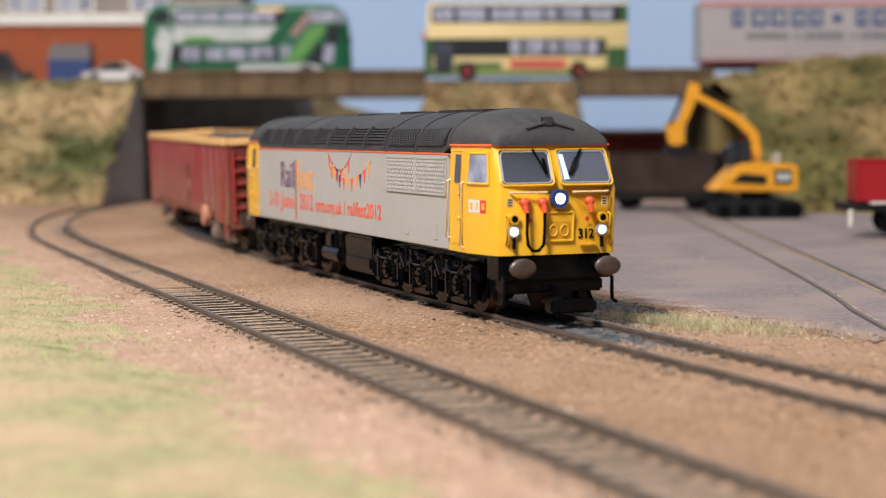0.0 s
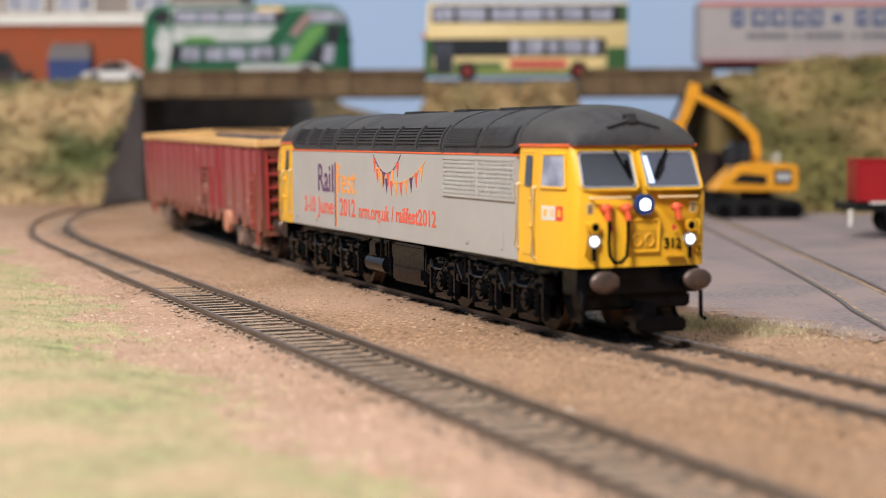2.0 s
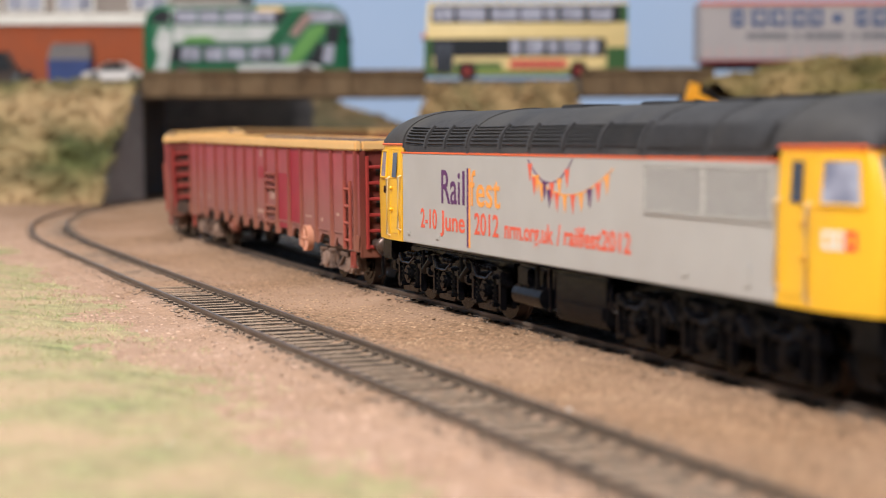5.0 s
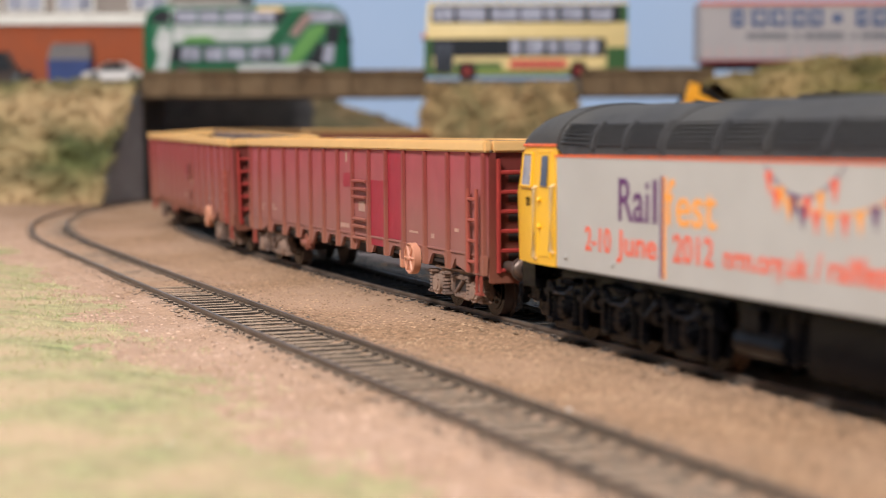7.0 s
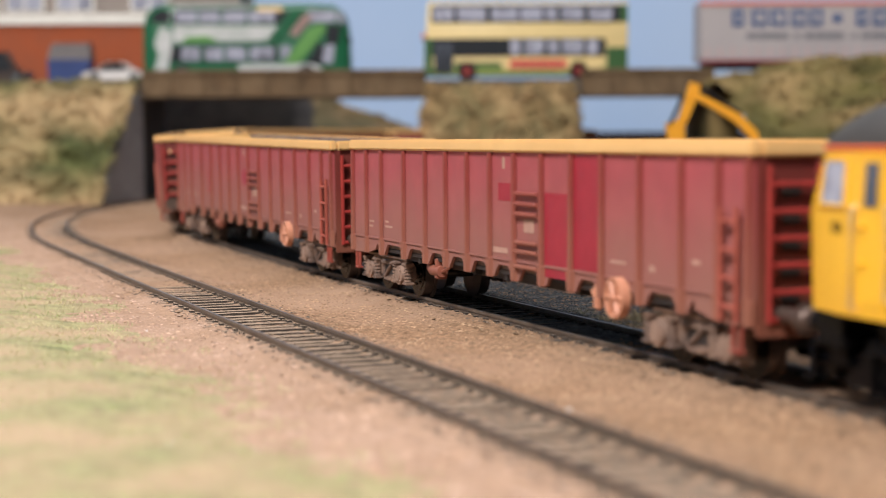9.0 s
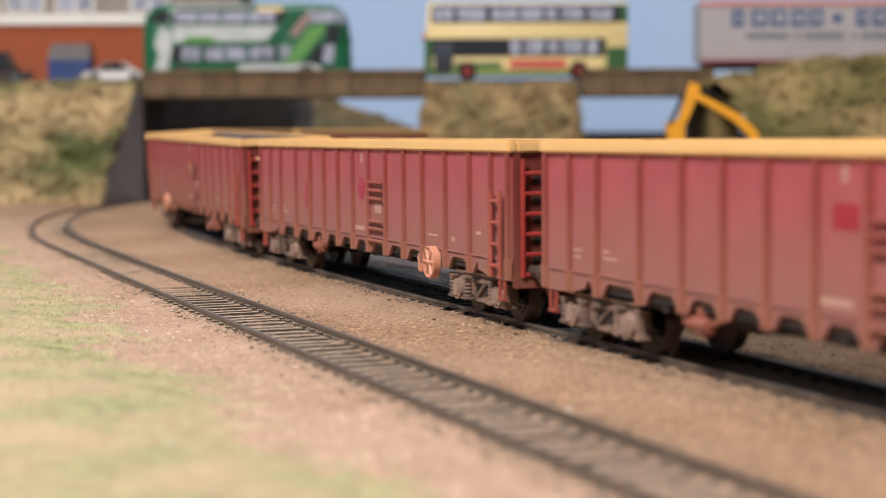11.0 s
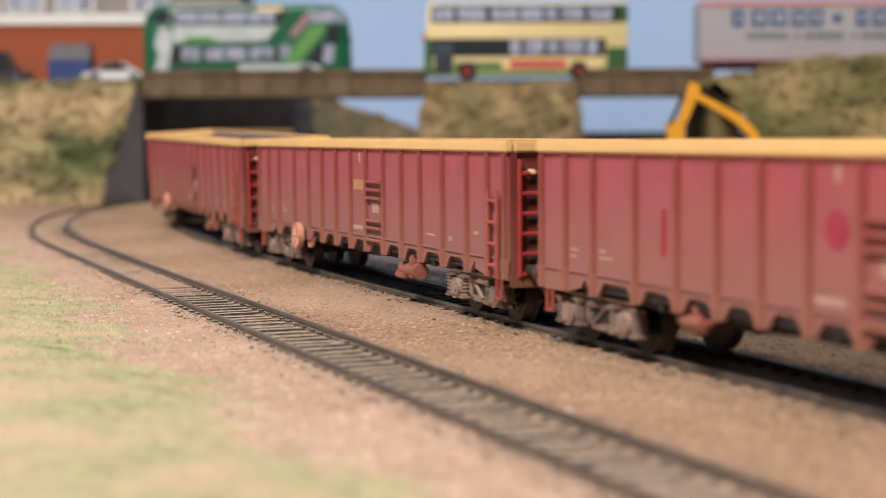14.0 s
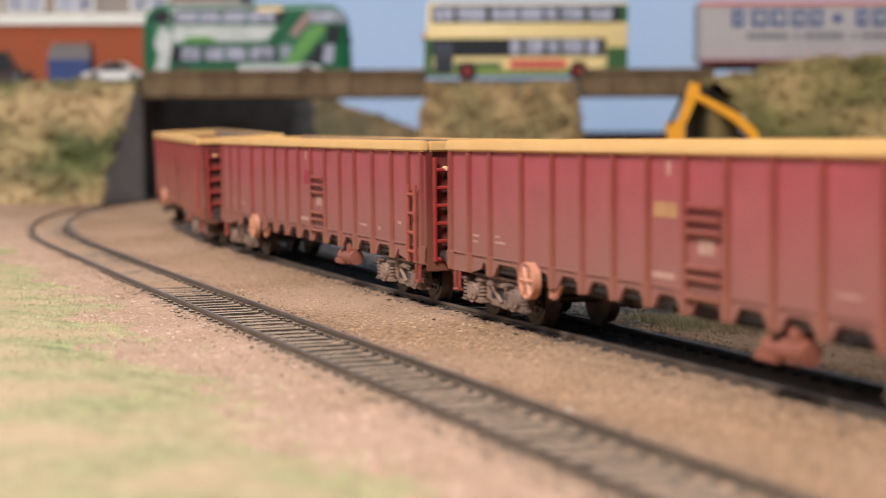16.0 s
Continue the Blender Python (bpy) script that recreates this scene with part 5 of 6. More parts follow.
            box(bm, x - 1.7, x - 1.1, k * 16.5, k * 17.4, 6.4, 11, 0.2)
            box(bm, x + 1.1, x + 1.7, k * 16.5, k * 17.4, 6.4, 11, 0.2)
            box(bm, x - 1.7, x + 1.7, k * 16.0, k * 17.6, 6.0, 6.7, 0.2)
            part("footstep", bm, M_LADDER_SIDE, w, "copper-brown footstep")
        # small stencilled marks
        for x, z, l, h in ((1.2, 37.6, 1.5, 2.8), (-98, 19, 3, 0.6), (-98, 20.4, 4, 0.6), (-84, 19.4, 6, 0.6), (-84, 20.8, 3, 0.6), (58, 19.0, 7, 0.6), (75, 18.4, 2.4, 1.2), (92, 21.0, 3, 0.9), (-4.5, 17.4, 9, 1.3)):
            bm = bmesh.new()
            xx = x if k < 0 else -x - l
            box(bm, xx, xx + l, k * 16.88, k * 16.96, z, z + h)
            part("stencil_mark", bm, M_STENCIL, w, "faint pale stencil mark", smooth=False)
    for k in (-1, 1):
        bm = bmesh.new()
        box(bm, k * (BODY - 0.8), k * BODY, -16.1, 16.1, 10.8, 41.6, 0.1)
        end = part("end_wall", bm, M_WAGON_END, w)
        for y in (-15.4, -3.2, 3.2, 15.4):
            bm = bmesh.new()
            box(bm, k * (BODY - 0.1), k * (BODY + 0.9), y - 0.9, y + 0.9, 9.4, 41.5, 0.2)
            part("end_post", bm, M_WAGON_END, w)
        # Flat dark sheets stand for the shade behind the end rungs.
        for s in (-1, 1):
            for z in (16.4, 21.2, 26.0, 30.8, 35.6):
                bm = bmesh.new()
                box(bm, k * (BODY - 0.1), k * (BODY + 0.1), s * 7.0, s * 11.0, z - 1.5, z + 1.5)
                part("end_shade", bm, M_UNDER, end, "flat dark sheet for shade in the wagon end", smooth=False)
        bm = bmesh.new()
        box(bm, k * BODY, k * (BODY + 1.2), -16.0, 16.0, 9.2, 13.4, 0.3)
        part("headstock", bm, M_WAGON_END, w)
        bm = bmesh.new()
        x, y = k * (BODY + 1.4), k * -9.0
        rod(bm, (x, y - 5.2, 12), (x, y - 5.2, 40), 0.6, 6)
        rod(bm, (x, y + 5.2, 12), (x, y + 5.2, 40), 0.6, 6)
        rod(bm, (x, y - 5.2, 12.6), (x, y + 5.2, 12.6), 0.5, 6)
        steps = part("end_ladder", bm, M_LADDER, w, "red end ladder")
        for i in range(5):
            bm = bmesh.new()
            rod(bm, (x, y - 5.2, 17.4 + i * 4.8), (x, y + 5.2, 17.4 + i * 4.8), 0.55, 6)
            part("rung", bm, M_LADDER, steps)
        bm = bmesh.new()
        rod(bm, (k * 113, 11, 37), (k * 115.4, 11, 37), 0.6, 10)
        part("lamp_bracket", bm, M_CREAM, w)
        for y in (-11.4, 11.4):
            bm = bmesh.new()
            rod(bm, (k * 113, y, 13.4), (k * 122.2, y, 13.4), 1.5, 12)
            rod(bm, (k * 122, y, 13.4), (k * 123, y, 13.4), 2.9, 18)
            part("buffer", bm, M_STEELBROWN, w)
        bm = bmesh.new()
        box(bm, k * 104, k * 124, -1.8, 1.8, 4.4, 6.2, 0.3)
        box(bm, k * 122.5, k * 125.5, -5, 5, 3.2, 6.0, 0.4)
        part("coupling", bm, M_BLACK, w)
    bm = bmesh.new()
    box(bm, -112.4, 112.4, -15.8, 15.8, 12.2, 13.2)
    box(bm, -112, 112, -4, 4, 9.4, 12.4, 0.3)
    for x in (-60, -40, -20, 0, 20, 40, 60):
        box(bm, x - 0.8, x + 0.8, -15.5, 15.5, 10.6, 12.4)
    part("floor", bm, M_UNDER, w, "dark brown underframe")
    for k in (-1, 1):
        bm = bmesh.new()
        box(bm, -112, 112, k * 13.0, k * 13.7, 10.4, 15.4, 0.2)
        part("solebar", bm, M_UNDER, w, "dark brown solebar")
    for k in (-1, 1):
        bm = bmesh.new()
        box(bm, -114.4, 114.4, k * 15.6, k * 18.0, 41.5, 44.5, 0.5)
        part("top_rim", bm, M_RIM, w, "cream-yellow top rim")
        bm = bmesh.new()
        box(bm, -111.6, 111.6, k * 15.3, k * 15.57, 13.3, 44.1)
        part("inner_wall", bm, M_INNER, w, "dusty grey-brown inside wall", smooth=False)
        bm = bmesh.new()
        box(bm, k * 111.8, k * 114.4, -15.7, 15.7, 41.5, 44.4, 0.5)
        part("top_rim", bm, M_RIM, w, "cream-yellow top rim")
    bogie_of_wagon(w, 89)
    bogie_of_wagon(w, -89)
    return w


M_LADDER = mat("end_ladder_red", (0.33, 0.034, 0.028), 0.5, vary=0.15, grain=300)
wagons = [wagon()]
for k in range(4):
    wagons.append(copy_thing(wagons[0], Matrix()))
TURNED = (False, False, True, True, True)


def patch(w, x0, x1, z0, z1, k, material, label):
    bm = bmesh.new()
    box(bm, x0, x1, k * 16.86, k * 16.98, z0, z1)
    part("paint_patch", bm, material, w, label, smooth=False)


patch(wagons[0], 40.6, 53.8, 16.4, 41.2, -1, M_BRIGHT_RED, "fresh bright red panel")
patch(wagons[0], 25.4, 38.6, 13.6, 32.6, -1, M_BRIGHT_RED, "fresh bright red panel")
patch(wagons[0], -1.2, 6.0, 30.0, 34.2, -1, M_BRIGHT_RED, "small red patch")
bm = bmesh.new()
rod(bm, (2.0, -16.86, 29.8), (2.0, -17.0, 29.8), 3.3, 24)
part("round_mark", bm, M_FADED_RED, wagons[1], "faded red round mark", smooth=False)
patch(wagons[1], -57.0, -55.0, 22, 31, -1, M_BRIGHT_RED, "thin red touch-up")
patch(wagons[2], 4.0, -5.4, 29.4, 32.4, 1, M_AMBERMARK, "faded amber number bar")
patch(wagons[3], 0.0, -7.0, 29.6, 34.0, 1, M_BRIGHT_RED, "small red patch")
patch(wagons[3], 72.0, 66.0, 18.0, 41.0, 1, M_BRIGHT_RED, "fresh red panel")
for w in wagons[1:]:
    tagged(w, "weathered maroon bogie box wagon with dusty lower sides")
tagged(wagons[0], "weathered maroon bogie box wagon with fresh red side panels")


# ---- traffic on the bridge ----
M_BUSCREAM = mat("cream_bus_paint", (0.72, 0.56, 0.26), 0.4, vary=0.04, grain=80, bump=0.03)
M_BUSGREEN = mat("dark_green_bus_paint", (0.035, 0.10, 0.03), 0.4, vary=0.08, grain=80, bump=0.03)
M_BUSOLIVE = mat("olive_green_bus_paint", (0.20, 0.26, 0.07), 0.4, vary=0.08, grain=80, bump=0.03)
M_EMERALD = mat("emerald_bus_paint", (0.010, 0.105, 0.045), 0.3, vary=0.08, grain=80, bump=0.03)
M_LIME = mat("light_green_bus_paint", (0.11, 0.28, 0.07), 0.35, vary=0.1, grain=80, bump=0.03)
M_PALE = mat("pale_grey_bus_panel", (0.55, 0.56, 0.56), 0.4, vary=0.08, grain=80, bump=0.03, second=(0.4, 0.44, 0.42), second_scale=60)
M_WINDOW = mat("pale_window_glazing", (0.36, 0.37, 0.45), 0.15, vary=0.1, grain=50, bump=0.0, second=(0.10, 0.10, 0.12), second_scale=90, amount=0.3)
M_WINDOW_DARK = mat("dark_window_glazing", (0.03, 0.032, 0.036), 0.15, vary=0.1, grain=50, bump=0.0)
M_TYRE = mat("black_rubber", (0.010, 0.010, 0.010), 0.7, gloss=0.2, vary=0.2, grain=200)
M_REDWHEEL = mat("red_wheel", (0.25, 0.03, 0.028), 0.4, vary=0.08)
M_SALMON = mat("salmon_advert", (0.68, 0.13, 0.08), 0.5, vary=0.08)
M_TRAILER = mat("grey_curtain_side", (0.42, 0.38, 0.38), 0.6, vary=0.05, grain=90, bump=0.2, second=(0.38, 0.345, 0.35), second_scale=22)
M_NAVY = mat("navy_print", (0.025, 0.075, 0.20), 0.5, vary=0.05, bump=0.0)
M_GREYPRINT = mat("grey_print", (0.17, 0.17, 0.19), 0.5, vary=0.05, bump=0.0)
M_PINKTRIM = mat("salmon_trim", (0.62, 0.20, 0.16), 0.5, vary=0.08)
M_STAIRS = mat("dull_pink_glazing", (0.30, 0.20, 0.18), 0.3, vary=0.3, grain=120, bump=0.0)
M_LID = mat("dark_brown_lid", (0.085, 0.07, 0.068), 0.6, vary=0.15, grain=120)
M_STRAP = mat("faint_pink_strap", (0.50, 0.34, 0.33), 0.6, vary=0.08)
M_REDTRIM = mat("dark_red_trim", (0.22, 0.03, 0.04), 0.5, vary=0.08)
M_BRICKS = mat("orange_brick", (0.34, 0.075, 0.024), 0.85, vary=0.14, grain=260, bump=0.4, second=(0.30, 0.075, 0.03), second_scale=40, amount=0.4)
M_BLUE = mat("blue_paint", (0.03, 0.055, 0.18), 0.5, vary=0.1, grain=120)
M_GREYLID = mat("grey_lid", (0.17, 0.18, 0.20), 0.6, vary=0.1, grain=120)
M_CARWHITE = mat("white_car_paint", (0.78, 0.74, 0.72), 0.25, vary=0.03, bump=0.0)
M_CARBROWN = mat("dull_brown_car_paint", (0.055, 0.035, 0.03), 0.4, vary=0.1)
M_GREYWALL = mat("grey_render", (0.26, 0.22, 0.195), 0.8, vary=0.1, grain=90, bump=0.2)
M_EXCAV = mat("excavator_yellow", (0.78, 0.34, 0.02), 0.4, vary=0.06, grain=120, bump=0.05)
M_DARKBROWN = mat("dark_brown_wagon_paint", (0.026, 0.016, 0.013), 0.8, gloss=0.2, vary=0.25, grain=150, bump=0.2, second=(0.045, 0.027, 0.02), second_scale=60)
M_REDWAGON = mat("clean_red_paint", (0.33, 0.006, 0.01), 0.4, vary=0.06, grain=120)


def road_wheel(parent, x, y, z, r, w, hub, label=""):
    bm = bmesh.new()
    rod(bm, (x, y, z), (x, y + w, z), r, 20)
    tyre = part("wheel", bm, M_TYRE, parent, label)
    bm = bmesh.new()
    rod(bm, (x, y - 0.5, z), (x, y + 0.4, z), r * 0.6, 16)
    rod(bm, (x, y - 0.9, z), (x, y - 0.3, z), r * 0.22, 10)
    part("hub", bm, hub, tyre)


def panel(parent, name, x0, x1, z0, z1, y, material, depth=0.5, label="", bevel=0.15):
    bm = bmesh.new()
    box(bm, x0, x1, y - depth, y + 0.2, z0, z1, bevel)
    return part(name, bm, material, parent, label)


def rounded_body(bm, x0, x1, y0, y1, z0, z1, lean0=0.0, lean1=0.0, crown=2.0):
    """A bus shell with a domed roof edge; lean pulls the top in at either end."""
    rings = []
    for x, e, ln in ((x0, 0.0, lean0), (x0 + 2, 1.0, lean0), (x1 - 2, 1.0, -lean1), (x1, 0.0, -lean1)):
        q = (1 - e) * 1.2
        rings.append([(x, y0 + q, z0), (x + ln * 0.5, y0 + q, (z0 + z1) / 2), (x + ln * 0.9, y0 + q, z1 - 4), (x + ln, y0 + crown + q, z1 - q),
                      (x + ln, y1 - crown - q, z1 - q), (x + ln * 0.9, y1 - q, z1 - 4), (x + ln * 0.5, y1 - q, (z0 + z1) / 2), (x, y1 - q, z0)])
    loft(bm, rings)


def cream_bus():
    b = thing("double_decker_bus", "cream and green model double-decker bus on the bridge", "bus", at(-14.5, 1276, ROAD))
    L = 156.0
    bm = bmesh.new()
    rounded_body(bm, 0, L, 0, 33, 3.2, 59.5, 4.0, 0.0)
    part("body", bm, M_BUSCREAM, b, "cream body shell")
    panel(b, "green_skirt", 1, 152, 3.0, 9.5, 0, M_BUSOLIVE, 0.5, "olive green skirt")
    panel(b, "green_band", 24, 60, 9.5, 13.0, 0, M_BUSGREEN, 0.7)
    panel(b, "green_rear", 140, 155.5, 3.0, 24.0, 0, M_BUSGREEN, 0.6, "dark green rear quarter")
    panel(b, "green_rear_upper", 150, 155.8, 43.5, 56.0, 0, M_BUSGREEN, 0.6)
    panel(b, "green_front", 1.0, 7.0, 3.0, 31.0, 0, M_BUSGREEN, 0.6, "dark green front corner")
    panel(b, "cream_panel", 60, 136, 7.0, 16.0, 0, M_BUSCREAM, 0.9, "cream lower side panel")
    panel(b, "advert", 66, 109, 8.0, 15.0, 0, M_SALMON, 1.2, "salmon-red lettered advert panel")
    for k in range(8):
        panel(b, "advert_bar", 68 + k * 5.0, 71.4 + k * 5.0, 10, 13, 0, M_REDTRIM, 1.4)
    # window bands with separate panes
    band = panel(b, "upper_window_band", 6, 150, 43.0, 56.0, 0, M_WINDOW_DARK, 0.5, "dark upper window band")
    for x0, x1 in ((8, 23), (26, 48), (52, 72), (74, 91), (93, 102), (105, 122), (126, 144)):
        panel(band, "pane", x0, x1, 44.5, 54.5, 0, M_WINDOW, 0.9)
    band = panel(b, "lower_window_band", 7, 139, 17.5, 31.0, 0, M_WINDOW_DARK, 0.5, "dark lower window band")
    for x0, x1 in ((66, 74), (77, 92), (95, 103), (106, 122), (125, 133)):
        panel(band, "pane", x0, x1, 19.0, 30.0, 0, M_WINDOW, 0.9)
    door = panel(b, "door", 8.5, 23, 4.5, 29.5, 0, M_WINDOW_DARK, 0.8, "dark glazed folding door")
    for x0 in (9.5, 16.5):
        panel(door, "door_leaf", x0, x0 + 5.6, 6.0, 28.0, 0, M_GLASS, 1.1)
    panel(b, "roof_edge", 8, 155, 56.5, 59.0, 0, M_WHITE, 0.4, "pale roof edge")
    bm = bmesh.new()
    rod(bm, (0.5, -2, 34), (0.5, 1, 31), 1.4, 8)
    part("mirror", bm, M_SALMON, b)
    for x in (33.5, 118.5):
        bm = bmesh.new()
        rod(bm, (x, -0.9, 6.3), (x, 3, 6.3), 7.4, 24)
        part("wheel_arch", bm, M_WINDOW_DARK, b)
        road_wheel(b, x, -1.2, 6.2, 6.0, 5, M_REDWHEEL, "black wheel with red hub")
    return b


def green_bus():
    b = thing("double_decker_bus", "emerald and grey curved modern model double-decker bus", "bus", at(-231, 1292, ROAD))
    bm = bmesh.new()
    rings = []
    for x, z1, inset in ((0, 44, 3.0), (2, 52, 1.0), (8, 57.5, 0), (20, 59.5, 0), (130, 59.5, 0), (148, 58, 0), (156, 52, 0.8), (159, 40, 2.0), (160, 20, 3.0)):
        rings.append([(x, inset, 3), (x, inset, z1 - 7), (x, 1.4 + inset, z1 - 2.5), (x, 5 + inset, z1), (x, 28 - inset, z1), (x, 31.6 - inset, z1 - 2.5), (x, 33 - inset, z1 - 7), (x, 33 - inset, 3)])
    loft(bm, rings)
    part("body", bm, M_EMERALD, b, "emerald green rounded body")

    def shape(name, outline, material, lift, label=""):
        bm = bmesh.new()
        prism(bm, outline, -lift, 0.4)
        return part(name, bm, material, b, label, smooth=False)

    shape("upper_window_band", [(24, 44), (106, 44), (112, 53), (110, 54.5), (26, 54.5), (22, 50)], M_WINDOW_DARK, 0.3, "dark upper window band")
    for x0, x1 in ((26, 42), (44, 60), (62, 80), (82, 102)):
        shape("pane", [(x0, 45), (x1, 45), (x1 + 0.5, 53.5), (x0, 53.5)], M_WINDOW, 0.7)
    shape("pale_side_panel", [(24, 30), (96, 31), (104, 42), (24, 43)], M_PALE, 0.5, "pale grey side panel")
    shape("lower_window_band", [(20, 15), (104, 15), (104, 27), (22, 27)], M_WINDOW_DARK, 0.3, "dark lower window band")
    for x0, x1 in ((30, 44), (48, 62), (64, 80), (83, 101)):
        shape("pane", [(x0, 16), (x1, 16), (x1, 26), (x0, 26)], M_WINDOW, 0.7)
    shape("pale_skirt", [(72, 4), (140, 4), (138, 11), (128, 13.5), (74, 13)], M_PALE, 0.6, "pale skirt panel")
    shape("lime_sweep", [(108, 13), (120, 13), (142, 40), (138, 44), (128, 40)], M_LIME, 0.8, "light green diagonal sweep")
    shape("stair_window", [(113, 36), (119, 34), (132, 50), (124, 51)], M_STAIRS, 0.7, "diagonal staircase window")
    shape("emerald_sweep", [(98, 30), (106, 31), (127, 55), (114, 55)], M_EMERALD, 0.9, "emerald diagonal sweep")
    shape("door_window", [(106, 17), (112, 17), (115, 27), (106, 27)], M_WINDOW, 0.7)
    shape("front_window", [(126, 14), (140, 12), (141, 26), (136, 30)], M_WINDOW_DARK, 0.7, "dark front side window")
    shape("front_pane", [(138, 14), (147, 13), (148, 28), (140, 27)], M_WINDOW, 0.9)
    shape("upper_front_window", [(128, 45), (149, 45), (150, 54), (128, 54.5)], M_WINDOW, 0.6, "pale upper front window")
    shape("windscreen_pane", [(151, 44), (156, 43), (155, 52), (151, 53.5)], M_WINDOW, 0.8)
    shape("white_flourish", [(8, 6), (18, 4), (22, 22), (23, 38), (14, 42), (9, 30), (12, 20)], M_PALE, 0.6, "pale patterned rear panel")
    shape("rear_glass", [(5, 46), (20, 44), (22, 54), (12, 55)], M_WINDOW_DARK, 0.5)
    shape("advert_bar", [(88, 53.5), (108, 53.5), (108, 57), (88, 57)], M_CREAM, 0.9, "cream destination strip")
    # The highlight along the roof edge is laid on as a pale strip.
    shape("roof_highlight", [(24, 56.4), (84, 56.4), (84, 58.2), (24, 58.2)], M_PALE, 0.9, "pale strip painted as the roof edge highlight")
    shape("pale_skirt", [(8, 3.4), (70, 3.4), (70, 6.2), (8, 6.2)], M_PALE, 0.6, "pale lower edge strip")
    for x0 in (46, 63, 81):
        shape("window_pillar", [(x0 - 0.9, 15), (x0 + 0.9, 15), (x0 + 0.9, 27), (x0 - 0.9, 27)], M_EMERALD, 1.0)
    for x0 in (43, 61, 81):
        shape("window_pillar", [(x0 - 0.7, 44), (x0 + 0.7, 44), (x0 + 0.7, 54.5), (x0 - 0.7, 54.5)], M_EMERALD, 1.0)
    shape("green_flash", [(30, 30), (58, 30.4), (50, 35), (34, 34)], M_LIME, 0.8, "light green flash on the side panel")
    shape("dark_front_flash", [(141, 28), (150, 28), (153, 42), (143, 43)], M_WINDOW_DARK, 0.9, "dark upper front corner glass")
    shape("headlight_panel", [(146, 4), (158, 5), (158, 11), (147, 11)], M_EMERALD, 0.9)
    bm = bmesh.new()
    rod(bm, (161, -2, 30), (157, 1, 34), 1.3, 8)
    part("mirror", bm, M_TYRE, b)
    for x in (30, 126):
        road_wheel(b, x, -1.0, 6.4, 6.2, 5, M_GREYLID, "black wheel with grey hub")
    return b


def lorry():
    b = thing("lorry_trailer", "grey curtain-sided lorry trailer with blue lettering bars", "lorry", at(200, 1300, ROAD))
    bm = bmesh.new()
    box(bm, 0, 178, 0, 34, 14, 60, 0.8)
    part("curtain_side", bm, M_TRAILER, b, "grey curtain side")
    panel(b, "top_rail", -0.4, 178.4, 57.4, 60.6, 0, M_PINKTRIM, 0.9, "salmon top rail")
    panel(b, "bottom_rail", -0.4, 178.4, 12.6, 15.2, 0, M_REDTRIM, 0.9, "dark red bottom rail")
    # bars of the sizes of the large and small lettering
    for x0, x1 in ((25, 34), (40, 52), (55, 67), (71, 82), (85, 95), (121, 130), (134, 145), (150, 160)):
        letter = panel(b, "letter_bar", x0, x1, 41, 54, 0, M_NAVY, 0.5, "navy blue letter bar")
        panel(letter, "letter_gap", x0 + 3.2, x1 - 2.6, 44.2, 51.0, 0, M_TRAILER, 0.8)
    panel(b, "letter_bar", 103, 110, 44, 50, 0, M_NAVY, 0.4)
    for x0, x1 in ((36, 69), (74, 77), (81, 112), (118, 121), (125, 160)):
        panel(b, "small_print", x0, x1, 31.5, 36, 0, M_GREYPRINT, 0.4, "grey small print bar")
    for k in range(18):
        panel(b, "strap", 5 + k * 9.7, 7 + k * 9.7, 17, 25, 0, M_STRAP, 0.5, "faint pinkish strap mark")
    for k in range(9):
        bm = bmesh.new()
        rod(bm, (2 + k * 21.7, -0.2, 15), (2 + k * 21.7, -0.2, 57.5), 0.35, 6)
        part("curtain_fold", bm, M_TRAILER, b)
    bm = bmesh.new()
    box(bm, 4, 174, 4, 30, 8.5, 13, 0.4)
    part("chassis", bm, M_TYRE, b)
    for x in (48, 120, 138, 156):
        road_wheel(b, x, 1.5, 6.5, 6.5, 5, M_PALE, "black wheel with pale hub")
    for x in (98, 126, 140):
        panel(b, "side_guard", x, x + 9, 8.0, 11.5, 1, M_WHITE, 0.8)
    return b


def car(name, label, x, y, z, length, height, material, turned=False):
    b = thing(name, label, "car", at(x, y, z))
    k = length / 46.0
    low, top = 2.0, height
    prof = [(0.5, low + 2), (0.0, 6.5), (3.5, 8.4), (10, 9.2), (17, top), (29, top + 0.2), (37, 9.6), (44.5, 8.8), (46, 6.5), (45.6, low + 1), (43, low), (3, low)]
    bm = bmesh.new()
    rows = [[(px * k, yy, low + (pz - low) * f) for px, pz in prof] for yy, f in ((0.8, 0.94), (0, 1.0), (0, 1.0), (17, 1.0), (16.2, 0.94))]
    loft(bm, rows)
    part("body", bm, material, b)
    bm = bmesh.new()
    prism(bm, [(11.5 * k, 9.3), (17.6 * k, top - 0.9), (28.4 * k, top - 0.7), (34.5 * k, 9.6)], -0.2, 0.2)
    part("side_window", bm, M_WINDOW_DARK, b, smooth=False)
    for px in (9.0, 37.0):
        road_wheel(b, px * k, -0.5, 3.9, 3.9, 3, M_GREYLID, "black wheel")
    bm = bmesh.new()
    rod(bm, (1.2 * k, 0.2, 7.2), (1.2 * k, 2.8, 7.2), 0.9, 8)
    part("headlight", bm, M_WINDOW, b)
    return b


